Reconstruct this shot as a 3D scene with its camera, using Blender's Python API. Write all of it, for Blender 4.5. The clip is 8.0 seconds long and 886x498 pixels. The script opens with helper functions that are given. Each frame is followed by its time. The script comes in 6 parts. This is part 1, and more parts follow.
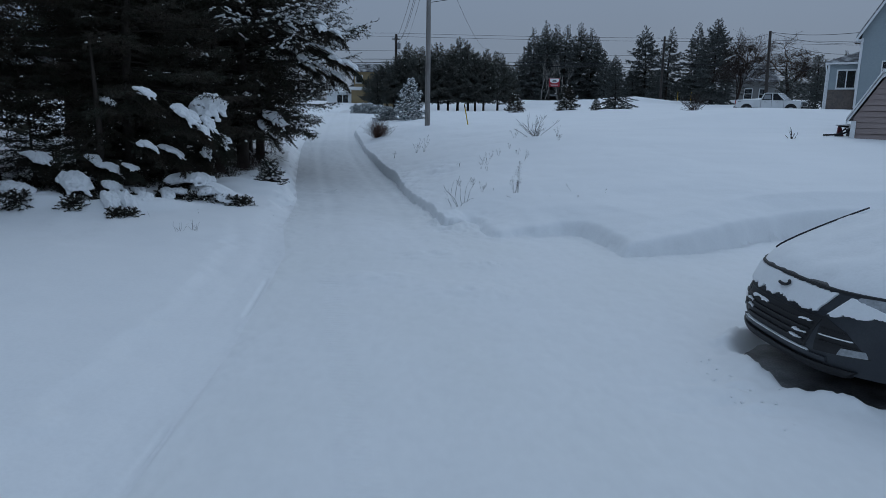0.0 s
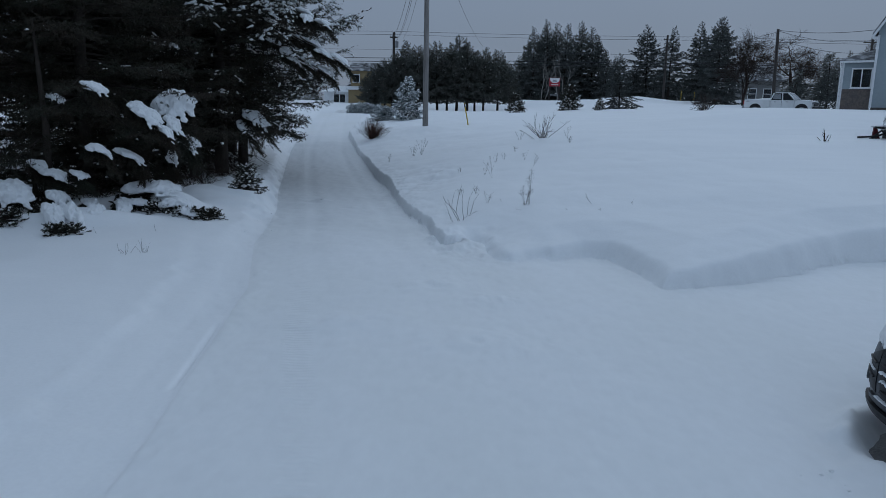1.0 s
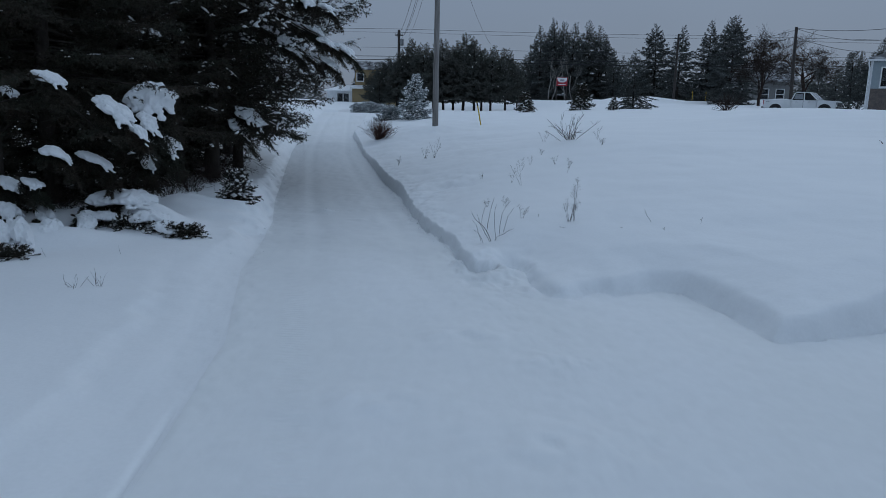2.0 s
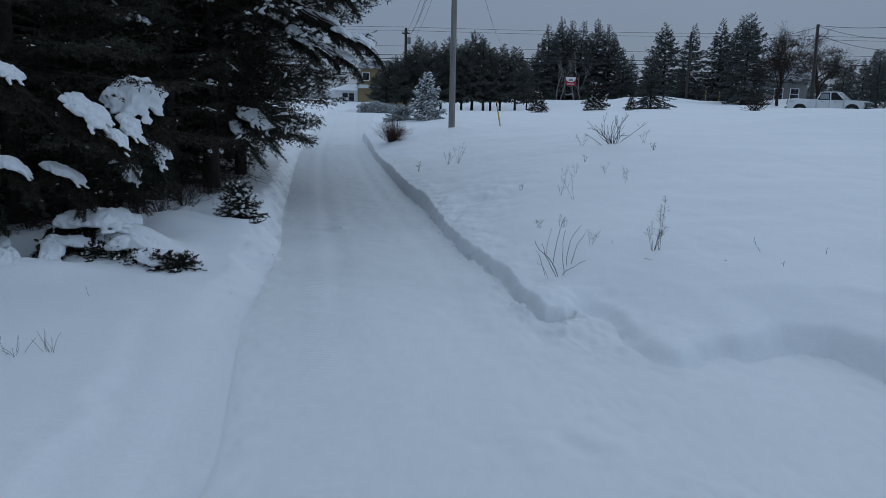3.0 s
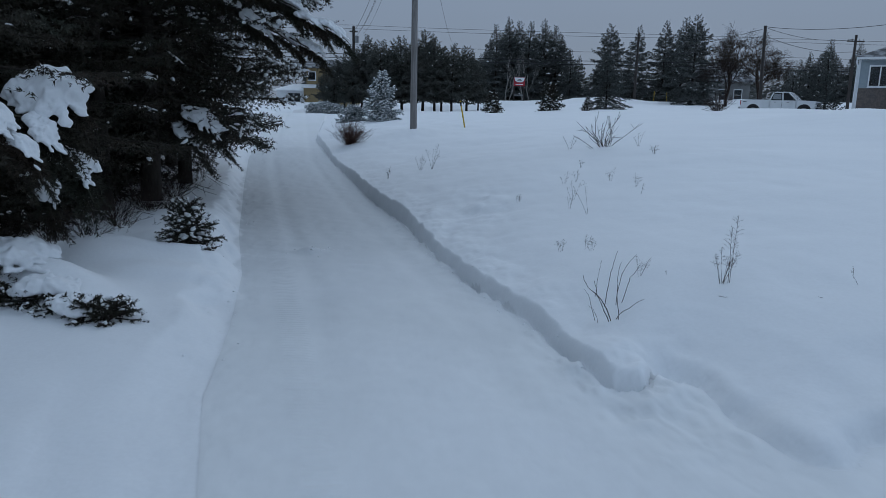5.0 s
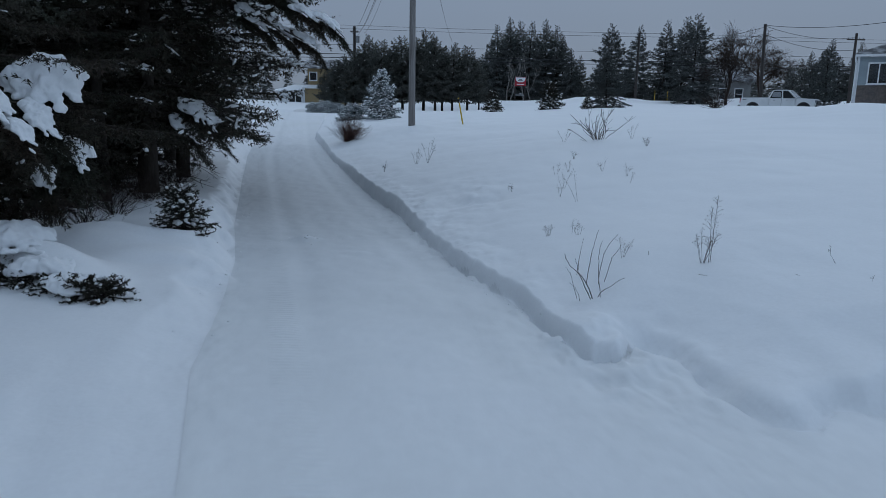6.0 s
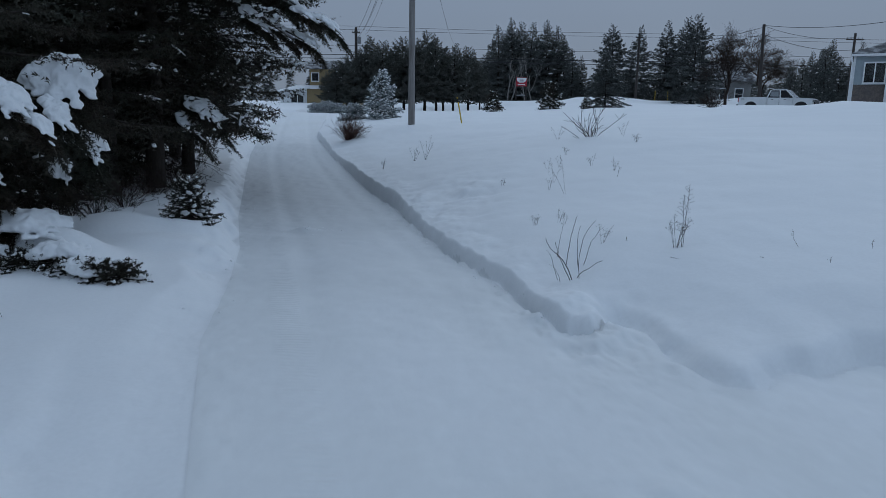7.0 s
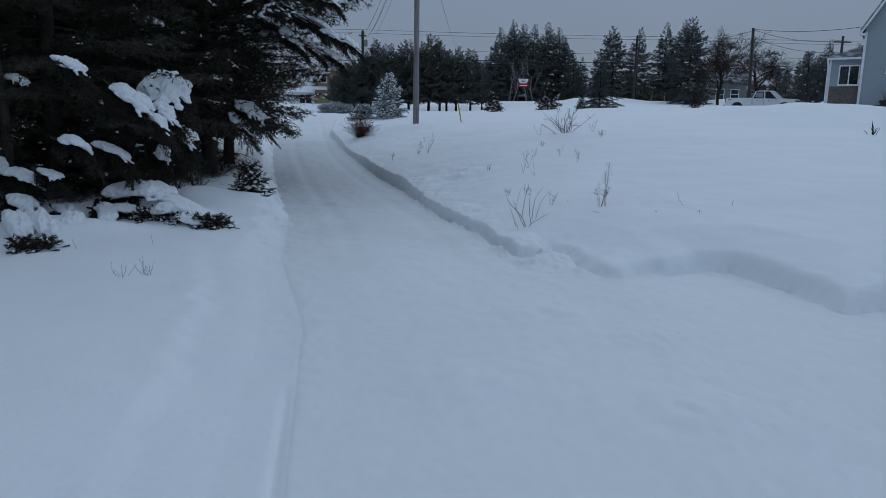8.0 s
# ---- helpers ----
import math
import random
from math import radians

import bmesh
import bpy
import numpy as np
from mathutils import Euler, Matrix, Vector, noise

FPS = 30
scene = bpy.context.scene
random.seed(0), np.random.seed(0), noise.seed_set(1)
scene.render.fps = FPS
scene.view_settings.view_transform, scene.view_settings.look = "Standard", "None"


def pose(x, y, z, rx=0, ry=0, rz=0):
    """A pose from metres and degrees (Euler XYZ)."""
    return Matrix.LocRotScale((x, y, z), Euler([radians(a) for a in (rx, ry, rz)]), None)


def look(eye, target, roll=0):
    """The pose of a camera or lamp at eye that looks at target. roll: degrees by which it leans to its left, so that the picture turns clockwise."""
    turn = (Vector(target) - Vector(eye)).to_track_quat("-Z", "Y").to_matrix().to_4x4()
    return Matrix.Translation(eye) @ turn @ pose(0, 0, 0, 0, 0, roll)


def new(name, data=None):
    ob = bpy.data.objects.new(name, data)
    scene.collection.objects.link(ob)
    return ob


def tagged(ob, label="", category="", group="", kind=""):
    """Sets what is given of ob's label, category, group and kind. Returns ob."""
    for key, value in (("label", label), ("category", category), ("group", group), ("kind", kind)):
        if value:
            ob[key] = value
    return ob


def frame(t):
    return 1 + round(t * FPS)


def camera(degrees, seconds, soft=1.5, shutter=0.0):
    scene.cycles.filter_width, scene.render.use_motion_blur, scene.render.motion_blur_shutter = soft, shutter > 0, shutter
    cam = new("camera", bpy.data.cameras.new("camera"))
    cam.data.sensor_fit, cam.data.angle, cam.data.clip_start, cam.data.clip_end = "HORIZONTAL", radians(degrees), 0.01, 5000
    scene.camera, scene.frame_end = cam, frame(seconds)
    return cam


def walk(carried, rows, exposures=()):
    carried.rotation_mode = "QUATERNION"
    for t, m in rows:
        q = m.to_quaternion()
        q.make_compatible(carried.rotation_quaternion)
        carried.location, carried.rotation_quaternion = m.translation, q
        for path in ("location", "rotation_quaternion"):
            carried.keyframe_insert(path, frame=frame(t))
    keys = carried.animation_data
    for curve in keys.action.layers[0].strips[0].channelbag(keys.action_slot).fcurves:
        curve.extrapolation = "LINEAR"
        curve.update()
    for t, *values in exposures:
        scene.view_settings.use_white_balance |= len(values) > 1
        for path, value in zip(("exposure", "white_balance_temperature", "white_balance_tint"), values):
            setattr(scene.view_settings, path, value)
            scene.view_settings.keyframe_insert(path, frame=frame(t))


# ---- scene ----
cam = camera(65.1, 8.0, soft=0.6)
METRES, EYE, TILT, LEAN, TURN = 11.6, 2.0, -1.0, 0.0, 0.0
ROWS = [
    (0.0, 0.0, 0.0, 0.0, 0.17, -10.2, -0.95),
    (0.5, 0.0038, 0.077, 0.003, 0.11, -10.2, -1.03),
    (1.0, -0.0015, 0.1597, 0.0013, 0.06, -10.19, -1.01),
    (1.5, -0.0129, 0.2451, -0.0011, 0.14, -10.19, -1.1),
    (3.0, -0.0791, 0.4987, 0.0039, 0.56, -10.21, -1.21),
    (3.5, -0.1048, 0.5784, 0.0067, 0.49, -10.22, -1.2),
    (4.0, -0.1265, 0.6364, 0.0071, 0.38, -10.2, -1.23),
    (4.1, -0.1287, 0.6405, 0.0072, 0.14, -10.19, -1.22),
    (4.2, -0.1305, 0.6438, 0.0073, -0.58, -10.17, -1.2),
    (4.3, -0.1318, 0.6465, 0.0075, -1.44, -10.15, -1.18),
    (4.4, -0.1329, 0.6487, 0.0078, -2.4, -10.12, -1.16),
    (4.5, -0.1336, 0.6503, 0.008, -3.32, -10.1, -1.14),
    (4.7, -0.1338, 0.6515, 0.0072, -3.93, -10.08, -1.12),
    (6.0, -0.1206, 0.6351, -0.0092, -3.74, -9.98, -0.94),
    (6.5, -0.116, 0.6297, -0.0114, -3.66, -9.94, -0.89),
    (7.0, -0.1136, 0.5935, -0.0146, -3.57, -9.93, -0.86),
    (7.5, -0.1172, 0.4911, -0.0172, -3.41, -9.93, -0.86),
    (8.0, -0.1185, 0.3358, -0.0199, -3.21, -9.92, -0.83),
]
walk(cam, [(t, pose(0, 0, EYE, TILT, LEAN, TURN) @ pose(METRES * x, METRES * y, METRES * z, 90 + pitch, roll, yaw)) for t, x, y, z, yaw, pitch, roll in ROWS],
     exposures=[(0.0, -0.04), (1.5, -0.06), (3.0, 0.03), (4.5, 0.08), (6.0, 0.04), (8.0, -0.01)])

# ---- light: heavy overcast late on a winter day, brighter overhead than at the horizon ----
world = bpy.data.worlds.new("overcast_sky")
scene.world = world
world.use_nodes = True
wn, wl = world.node_tree.nodes, world.node_tree.links
wn.clear()
w_out = wn.new("ShaderNodeOutputWorld")
w_sky = wn.new("ShaderNodeTexSky")
w_sky.sky_type = "NISHITA"
w_sky.sun_disc = False
w_sky.sun_elevation = radians(38)
w_sky.sun_rotation = radians(20)
w_sky_bg = wn.new("ShaderNodeBackground")
w_sky_bg.inputs["Strength"].default_value = 0.003
wl.new(w_sky.outputs["Color"], w_sky_bg.inputs["Color"])
w_tc = wn.new("ShaderNodeTexCoord")
w_sep = wn.new("ShaderNodeSeparateXYZ")
wl.new(w_tc.outputs["Generated"], w_sep.inputs[0])
w_ramp = wn.new("ShaderNodeValToRGB")
w_ramp.color_ramp.elements[0].position = 0.0
w_ramp.color_ramp.elements[0].color = (0.151, 0.197, 0.268, 1)
w_ramp.color_ramp.elements[1].position = 1.0
w_ramp.color_ramp.elements[1].color = (0.314, 0.420, 0.572, 1)
for pos, col in ((0.17, (0.187, 0.245, 0.339, 1)), (0.45, (0.310, 0.415, 0.565, 1))):
    w_ramp.color_ramp.elements.new(pos).color = col
wl.new(w_sep.outputs["Z"], w_ramp.inputs["Fac"])
w_noise = wn.new("ShaderNodeTexNoise")
w_noise.inputs["Scale"].default_value = 2.2
w_noise.inputs["Detail"].default_value = 5
wl.new(w_tc.outputs["Generated"], w_noise.inputs["Vector"])
w_map = wn.new("ShaderNodeMapRange")
w_map.inputs["From Min"].default_value, w_map.inputs["From Max"].default_value = 0.3, 0.7
w_map.inputs["To Min"].default_value, w_map.inputs["To Max"].default_value = 0.96, 1.04
wl.new(w_noise.outputs["Fac"], w_map.inputs["Value"])
w_cloud = wn.new("ShaderNodeBackground")
wl.new(w_ramp.outputs["Color"], w_cloud.inputs["Color"])
wl.new(w_map.outputs["Result"], w_cloud.inputs["Strength"])
w_add = wn.new("ShaderNodeAddShader")
wl.new(w_cloud.outputs[0], w_add.inputs[0])
wl.new(w_sky_bg.outputs[0], w_add.inputs[1])
wl.new(w_add.outputs[0], w_out.inputs["Surface"])

sun = new("sun", bpy.data.lights.new("sun", "SUN"))
sun.data.energy = 0.25
sun.data.angle = radians(50)
sun.data.color = (0.9, 0.96, 1.0)
sun.matrix_world = look((0, 0, 30), Vector((0, 0, 30)) - Vector((math.sin(radians(20)) * 0.79, math.cos(radians(20)) * 0.79, 0.62)))
scene.view_settings.exposure = 0.0

# ---- materials ----
def material(name, colour, rough=0.7, metal=0.0, vary=0.15, scale=6.0, fine=60.0, bump=0.2, bump_scale=40.0, second=None, patch=0.5,
             spec=0.4, stretch=(1, 1, 1), island=False, distance=0.01, soft=0.0):
    """A surface with colour variation at two scales and a fine relief."""
    m = bpy.data.materials.new(name)
    m.use_nodes = True
    n, l = m.node_tree.nodes, m.node_tree.links
    b = n["Principled BSDF"]
    b.inputs["Roughness"].default_value = rough
    b.inputs["Metallic"].default_value = metal
    b.inputs["Specular IOR Level"].default_value = spec
    tc = n.new("ShaderNodeTexCoord")
    mp = n.new("ShaderNodeMapping")
    mp.inputs["Scale"].default_value = stretch
    l.new(tc.outputs["Object"], mp.inputs["Vector"])
    big = n.new("ShaderNodeTexNoise")
    big.inputs["Scale"].default_value, big.inputs["Detail"].default_value = scale, 4
    small = n.new("ShaderNodeTexNoise")
    small.inputs["Scale"].default_value, small.inputs["Detail"].default_value = fine, 3
    for t in (big, small):
        l.new(mp.outputs["Vector"], t.inputs["Vector"])
    mix = n.new("ShaderNodeMix")
    mix.data_type = "RGBA"
    mix.inputs["A"].default_value = (*colour, 1)
    c2 = second or tuple(c * (1 - vary * 2) for c in colour)
    mix.inputs["B"].default_value = (*c2, 1)
    rng = n.new("ShaderNodeMapRange")
    rng.inputs["From Min"].default_value, rng.inputs["From Max"].default_value = patch - 0.15, patch + 0.2
    l.new(big.outputs["Fac"], rng.inputs["Value"])
    l.new(rng.outputs["Result"], mix.inputs["Factor"])
    hsv = n.new("ShaderNodeHueSaturation")
    l.new(mix.outputs["Result"], hsv.inputs["Color"])
    val = n.new("ShaderNodeMapRange")
    val.inputs["From Min"].default_value, val.inputs["From Max"].default_value = 0.25, 0.75
    val.inputs["To Min"].default_value, val.inputs["To Max"].default_value = 1 - vary, 1 + vary
    if island:
        geo = n.new("ShaderNodeNewGeometry")
        l.new(geo.outputs["Random Per Island"], val.inputs["Value"])
        val.inputs["From Min"].default_value, val.inputs["From Max"].default_value = 0.0, 1.0
    else:
        l.new(small.outputs["Fac"], val.inputs["Value"])
    l.new(val.outputs["Result"], hsv.inputs["Value"])
    l.new(hsv.outputs["Color"], b.inputs["Base Color"])
    if bump:
        bt = n.new("ShaderNodeTexNoise")
        bt.inputs["Scale"].default_value, bt.inputs["Detail"].default_value = bump_scale, 6
        l.new(mp.outputs["Vector"], bt.inputs["Vector"])
        bp = n.new("ShaderNodeBump")
        bp.inputs["Strength"].default_value, bp.inputs["Distance"].default_value = bump, distance
        l.new(bt.outputs["Fac"], bp.inputs["Height"])
        l.new(bp.outputs["Normal"], b.inputs["Normal"])
    if soft:
        # light that soaks into the snow
        b.inputs["Subsurface Weight"].default_value = soft
        b.inputs["Subsurface Radius"].default_value = (1.0, 1.0, 1.0)
        b.inputs["Subsurface Scale"].default_value = 0.055
    return m


SNOW = material("fresh_snow", (0.86, 0.87, 0.88), 0.75, vary=0.02, scale=0.6, fine=30, bump=0.2, bump_scale=9, spec=0.2, second=(0.83, 0.842, 0.855), distance=0.02, soft=0.8)
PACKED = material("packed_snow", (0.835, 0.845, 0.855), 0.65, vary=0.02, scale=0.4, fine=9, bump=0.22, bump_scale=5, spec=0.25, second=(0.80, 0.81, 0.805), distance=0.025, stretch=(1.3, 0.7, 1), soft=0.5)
# the lane greys beyond the yard: worn snow, and tree shade put into its colour
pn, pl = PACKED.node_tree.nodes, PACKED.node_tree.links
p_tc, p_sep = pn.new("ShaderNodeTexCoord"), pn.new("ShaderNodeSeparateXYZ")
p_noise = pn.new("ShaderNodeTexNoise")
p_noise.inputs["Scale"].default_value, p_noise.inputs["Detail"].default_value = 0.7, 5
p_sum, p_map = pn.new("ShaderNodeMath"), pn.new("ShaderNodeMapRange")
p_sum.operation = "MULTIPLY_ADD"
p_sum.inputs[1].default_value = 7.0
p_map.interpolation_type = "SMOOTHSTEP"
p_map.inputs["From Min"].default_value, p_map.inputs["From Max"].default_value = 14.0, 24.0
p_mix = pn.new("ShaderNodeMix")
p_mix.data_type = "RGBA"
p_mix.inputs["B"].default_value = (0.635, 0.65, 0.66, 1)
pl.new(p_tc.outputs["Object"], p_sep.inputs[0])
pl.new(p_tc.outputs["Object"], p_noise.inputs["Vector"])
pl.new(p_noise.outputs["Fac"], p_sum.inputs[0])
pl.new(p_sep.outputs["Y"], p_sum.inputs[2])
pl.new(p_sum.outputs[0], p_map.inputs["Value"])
# the painted shade tone fades out again towards the lane's far end
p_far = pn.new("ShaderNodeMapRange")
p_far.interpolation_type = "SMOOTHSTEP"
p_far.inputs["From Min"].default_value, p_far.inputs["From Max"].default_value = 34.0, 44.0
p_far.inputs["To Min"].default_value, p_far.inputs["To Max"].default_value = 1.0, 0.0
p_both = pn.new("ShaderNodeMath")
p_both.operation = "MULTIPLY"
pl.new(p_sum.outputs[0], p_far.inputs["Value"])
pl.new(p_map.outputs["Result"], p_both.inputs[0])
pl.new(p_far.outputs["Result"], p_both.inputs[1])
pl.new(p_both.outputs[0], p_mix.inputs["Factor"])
p_bsdf = pn["Principled BSDF"]
p_wave, p_band, p_tread = pn.new("ShaderNodeTexWave"), pn.new("ShaderNodeMath"), pn.new("ShaderNodeBump")
p_wave.bands_direction = "Y"
p_wave.inputs["Scale"].default_value, p_wave.inputs["Distortion"].default_value = 5.0, 3.0
p_off, p_abs, p_fall = pn.new("ShaderNodeMath"), pn.new("ShaderNodeMath"), pn.new("ShaderNodeMapRange")
p_off.operation, p_abs.operation, p_band.operation = "MULTIPLY_ADD", "ABSOLUTE", "MULTIPLY"
p_off.inputs[1].default_value = 0.2
p_near = pn.new("ShaderNodeMath")
p_near.operation = "ADD"
p_near.inputs[1].default_value = -0.28
p_fall.inputs["From Min"].default_value, p_fall.inputs["From Max"].default_value = 0.16, 0.08
p_tread.inputs["Strength"].default_value, p_tread.inputs["Distance"].default_value = 0.35, 0.012
pl.new(p_sep.outputs["Y"], p_off.inputs[0])
pl.new(p_sep.outputs["X"], p_off.inputs[2])
pl.new(p_off.outputs[0], p_near.inputs[0])
pl.new(p_near.outputs[0], p_abs.inputs[0])
pl.new(p_abs.outputs[0], p_fall.inputs["Value"])
pl.new(p_tc.outputs["Object"], p_wave.inputs["Vector"])
pl.new(p_wave.outputs["Fac"], p_band.inputs[0])
pl.new(p_fall.outputs["Result"], p_band.inputs[1])
pl.new(p_band.outputs[0], p_tread.inputs["Height"])
pl.new(p_bsdf.inputs["Normal"].links[0].from_socket, p_tread.inputs["Normal"])
pl.new(p_tread.outputs["Normal"], p_bsdf.inputs["Normal"])
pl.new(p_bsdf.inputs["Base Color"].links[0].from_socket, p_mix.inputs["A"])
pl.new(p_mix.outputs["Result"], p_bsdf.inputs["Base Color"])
CLUMP = material("branch_snow", (0.86, 0.87, 0.88), 0.8, vary=0.02, scale=4, fine=40, bump=0.3, bump_scale=30, spec=0.2, distance=0.012)
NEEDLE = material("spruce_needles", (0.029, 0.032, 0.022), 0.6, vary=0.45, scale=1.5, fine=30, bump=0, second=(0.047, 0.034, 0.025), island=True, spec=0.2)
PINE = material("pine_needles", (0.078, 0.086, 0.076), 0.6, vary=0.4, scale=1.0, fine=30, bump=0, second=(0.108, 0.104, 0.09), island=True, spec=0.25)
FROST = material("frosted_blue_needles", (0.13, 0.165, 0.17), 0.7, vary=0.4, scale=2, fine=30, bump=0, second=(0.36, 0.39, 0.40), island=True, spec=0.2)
# needles of far trees, lightened so that distance haze sits in the colour
FARNEEDLE = material("hazed_needles", (0.080, 0.090, 0.085), 0.7, vary=0.4, scale=1.2, fine=20, bump=0, second=(0.118, 0.121, 0.116), island=True, spec=0.2)
BARK = material("dark_bark", (0.055, 0.045, 0.038), 0.9, vary=0.3, scale=5, fine=40, bump=0.8, bump_scale=25, stretch=(1, 1, 0.25), spec=0.2)
TWIG = material("brown_twigs", (0.05, 0.034, 0.028), 0.85, vary=0.3, scale=8, fine=60, bump=0, spec=0.2)
REDTWIG = material("reddish_stems", (0.12, 0.062, 0.048), 0.85, vary=0.35, scale=5, fine=50, bump=0, spec=0.2)
STRAW = material("dry_straw", (0.16, 0.12, 0.085), 0.9, vary=0.3, scale=8, fine=60, bump=0, spec=0.2)
POLE = material("weathered_pole_wood", (0.29, 0.275, 0.265), 0.85, vary=0.22, scale=4, fine=50, bump=0.7, bump_scale=22, stretch=(6, 6, 0.35), second=(0.19, 0.175, 0.165), spec=0.2)
DARKPOLE = material("dark_treated_wood", (0.075, 0.065, 0.06), 0.85, vary=0.2, scale=4, fine=50, bump=0.5, bump_scale=22, stretch=(6, 6, 0.4), spec=0.2)
WIRE = material("black_cable", (0.02, 0.02, 0.022), 0.6, vary=0.1, bump=0)
YELLOW = material("yellow_plastic", (0.62, 0.42, 0.03), 0.5, vary=0.08, scale=5, bump=0.1)

PAINT = material("dark_grey_car_paint", (0.036, 0.040, 0.048), 0.42, 0.3, vary=0.1, scale=4, fine=80, bump=0.05, bump_scale=90, second=(0.05, 0.055, 0.062))
PLASTIC = material("black_plastic", (0.018, 0.018, 0.02), 0.55, vary=0.15, scale=6, bump=0.1)
CHROME = material("dull_chrome", (0.5, 0.5, 0.52), 0.25, 1.0, vary=0.08, bump=0)
LAMP = material("headlamp_plastic", (0.32, 0.34, 0.36), 0.12, 0.0, vary=0.15, scale=20, bump=0.1, spec=0.8)
RUBBER = material("black_rubber", (0.02, 0.02, 0.02), 0.8, vary=0.2, bump=0.3)
RIM = material("grey_alloy", (0.30, 0.31, 0.32), 0.4, 0.8, vary=0.1, bump=0)
WHITE = material("white_vehicle_paint", (0.74, 0.75, 0.76), 0.35, vary=0.04, scale=2, bump=0)
TRIM = material("white_trim_paint", (0.76, 0.77, 0.78), 0.5, vary=0.05, scale=3, bump=0.1)
SIDING = material("blue_grey_vinyl_siding", (0.32, 0.375, 0.40), 0.55, vary=0.05, scale=0.7, fine=8, bump=0.05, second=(0.285, 0.335, 0.36))
STONE = material("brown_brick_face", (0.155, 0.125, 0.11), 0.85, vary=0.25, scale=3, fine=10, bump=0.7, bump_scale=9, second=(0.11, 0.095, 0.088))
SHINGLE = material("grey_asphalt_shingles", (0.10, 0.10, 0.105), 0.9, vary=0.25, scale=2, fine=14, bump=0.6, bump_scale=12, second=(0.55, 0.56, 0.57), patch=0.58)
PINK = material("faded_pink_beige_boards", (0.33, 0.265, 0.25), 0.75, vary=0.08, scale=2, fine=30, bump=0.3, bump_scale=30, stretch=(0.4, 1, 4), second=(0.29, 0.23, 0.215))
OCHRE = material("ochre_yellow_siding", (0.30, 0.225, 0.12), 0.7, vary=0.06, scale=1, fine=10, bump=0.1)
GREYWALL = material("dull_grey_wall", (0.20, 0.20, 0.195), 0.85, vary=0.15, scale=1, fine=10, bump=0.2)
RED = material("red_sign_paint", (0.40, 0.03, 0.045), 0.5, vary=0.08, scale=4, bump=0)
MAROON = material("dark_red_panel", (0.10, 0.015, 0.02), 0.5, vary=0.1, scale=6, bump=0)
# flat near-black that stands in for the darkness of rooms and cabins
DARK = material("unlit_interior", (0.02, 0.02, 0.022), 0.9, vary=0.2, scale=2, bump=0)
BIRCH = material("pale_birch_bark", (0.30, 0.28, 0.26), 0.8, vary=0.3, scale=10, fine=30, bump=0.2)
ASPHALT = material("shade_dark_asphalt", (0.08, 0.08, 0.083), 0.7, vary=0.3, scale=2.2, fine=60, bump=0.6, bump_scale=50, second=(0.34, 0.35, 0.36), patch=0.52)
TERRACOTTA = material("dark_planter", (0.05, 0.042, 0.04), 0.7, vary=0.2, scale=6, bump=0.2)


def glass_material(name, tint):
    m = bpy.data.materials.new(name)
    m.use_nodes = True
    b = m.node_tree.nodes["Principled BSDF"]
    b.inputs["Base Color"].default_value = (*tint, 1)
    b.inputs["Roughness"].default_value = 0.03
    b.inputs["Transmission Weight"].default_value = 1.0
    b.inputs["IOR"].default_value = 1.45
    return m


GLASS = glass_material("window_glass", (0.75, 0.8, 0.82))
TINTED = glass_material("tinted_car_glass", (0.25, 0.28, 0.3))

# ---- tools for meshes ----
class Heap:
    """Collects vertices and faces of one mesh."""

    def __init__(self):
        self.v, self.f, self.n = [], [], 0

    def add(self, verts, faces):
        verts = np.asarray(verts, float).reshape(-1, 3)
        self.v.append(verts)
        self.f.append((np.asarray(faces, int) + self.n))
        self.n += len(verts)

    def mesh(self, name, mat, smooth=True):
        me = bpy.data.meshes.new(name)
        if self.n:
            v = np.concatenate(self.v)
            loops = np.concatenate([f.reshape(-1) for f in self.f])
            sizes = np.concatenate([np.full(len(f), f.shape[1]) for f in self.f])
            me.vertices.add(len(v))
            me.vertices.foreach_set("co", v.astype(np.float32).reshape(-1))
            me.loops.add(len(loops))
            me.loops.foreach_set("vertex_index", loops.astype(np.int32))
            me.polygons.add(len(sizes))
            starts = np.concatenate([[0], np.cumsum(sizes)[:-1]])
            me.polygons.foreach_set("loop_start", starts.astype(np.int32))
            me.polygons.foreach_set("use_smooth", np.full(len(sizes), smooth))
            me.update(calc_edges=True)
            me.validate()
        me.materials.append(mat)
        return me


def part(name, source, mat, parent=None, label="", smooth=False):
    """Links a Heap or a bmesh as one mesh object, under a thing or a part if one is given."""
    if isinstance(source, Heap):
        me = source.mesh(name, mat, smooth)
    elif isinstance(source, bpy.types.Mesh):
        me = source
    else:
        me = bpy.data.meshes.new(name)
        source.to_mesh(me)
        source.free()
        me.materials.append(mat)
        for p in me.polygons:
            p.use_smooth = smooth
    ob = new(name, me)
    if parent:
        ob.parent = parent
    if label:
        ob["label"] = label
    return ob


def thing(name, m, label, category, group="", kind=""):
    ob = new(name)
    ob.matrix_world = m
    ob.empty_display_size = 0.2
    return tagged(ob, label, category, group, kind)


def box(x0, x1, y0, y1, z0, z1, bevel=0.0, segments=2):
    bm = bmesh.new()
    bmesh.ops.create_cube(bm, size=1, matrix=Matrix.LocRotScale(((x0 + x1) / 2, (y0 + y1) / 2, (z0 + z1) / 2), None, (abs(x1 - x0), abs(y1 - y0), abs(z1 - z0))))
    if bevel:
        bmesh.ops.bevel(bm, geom=bm.edges[:], offset=bevel, segments=segments, affect="EDGES")
    return bm


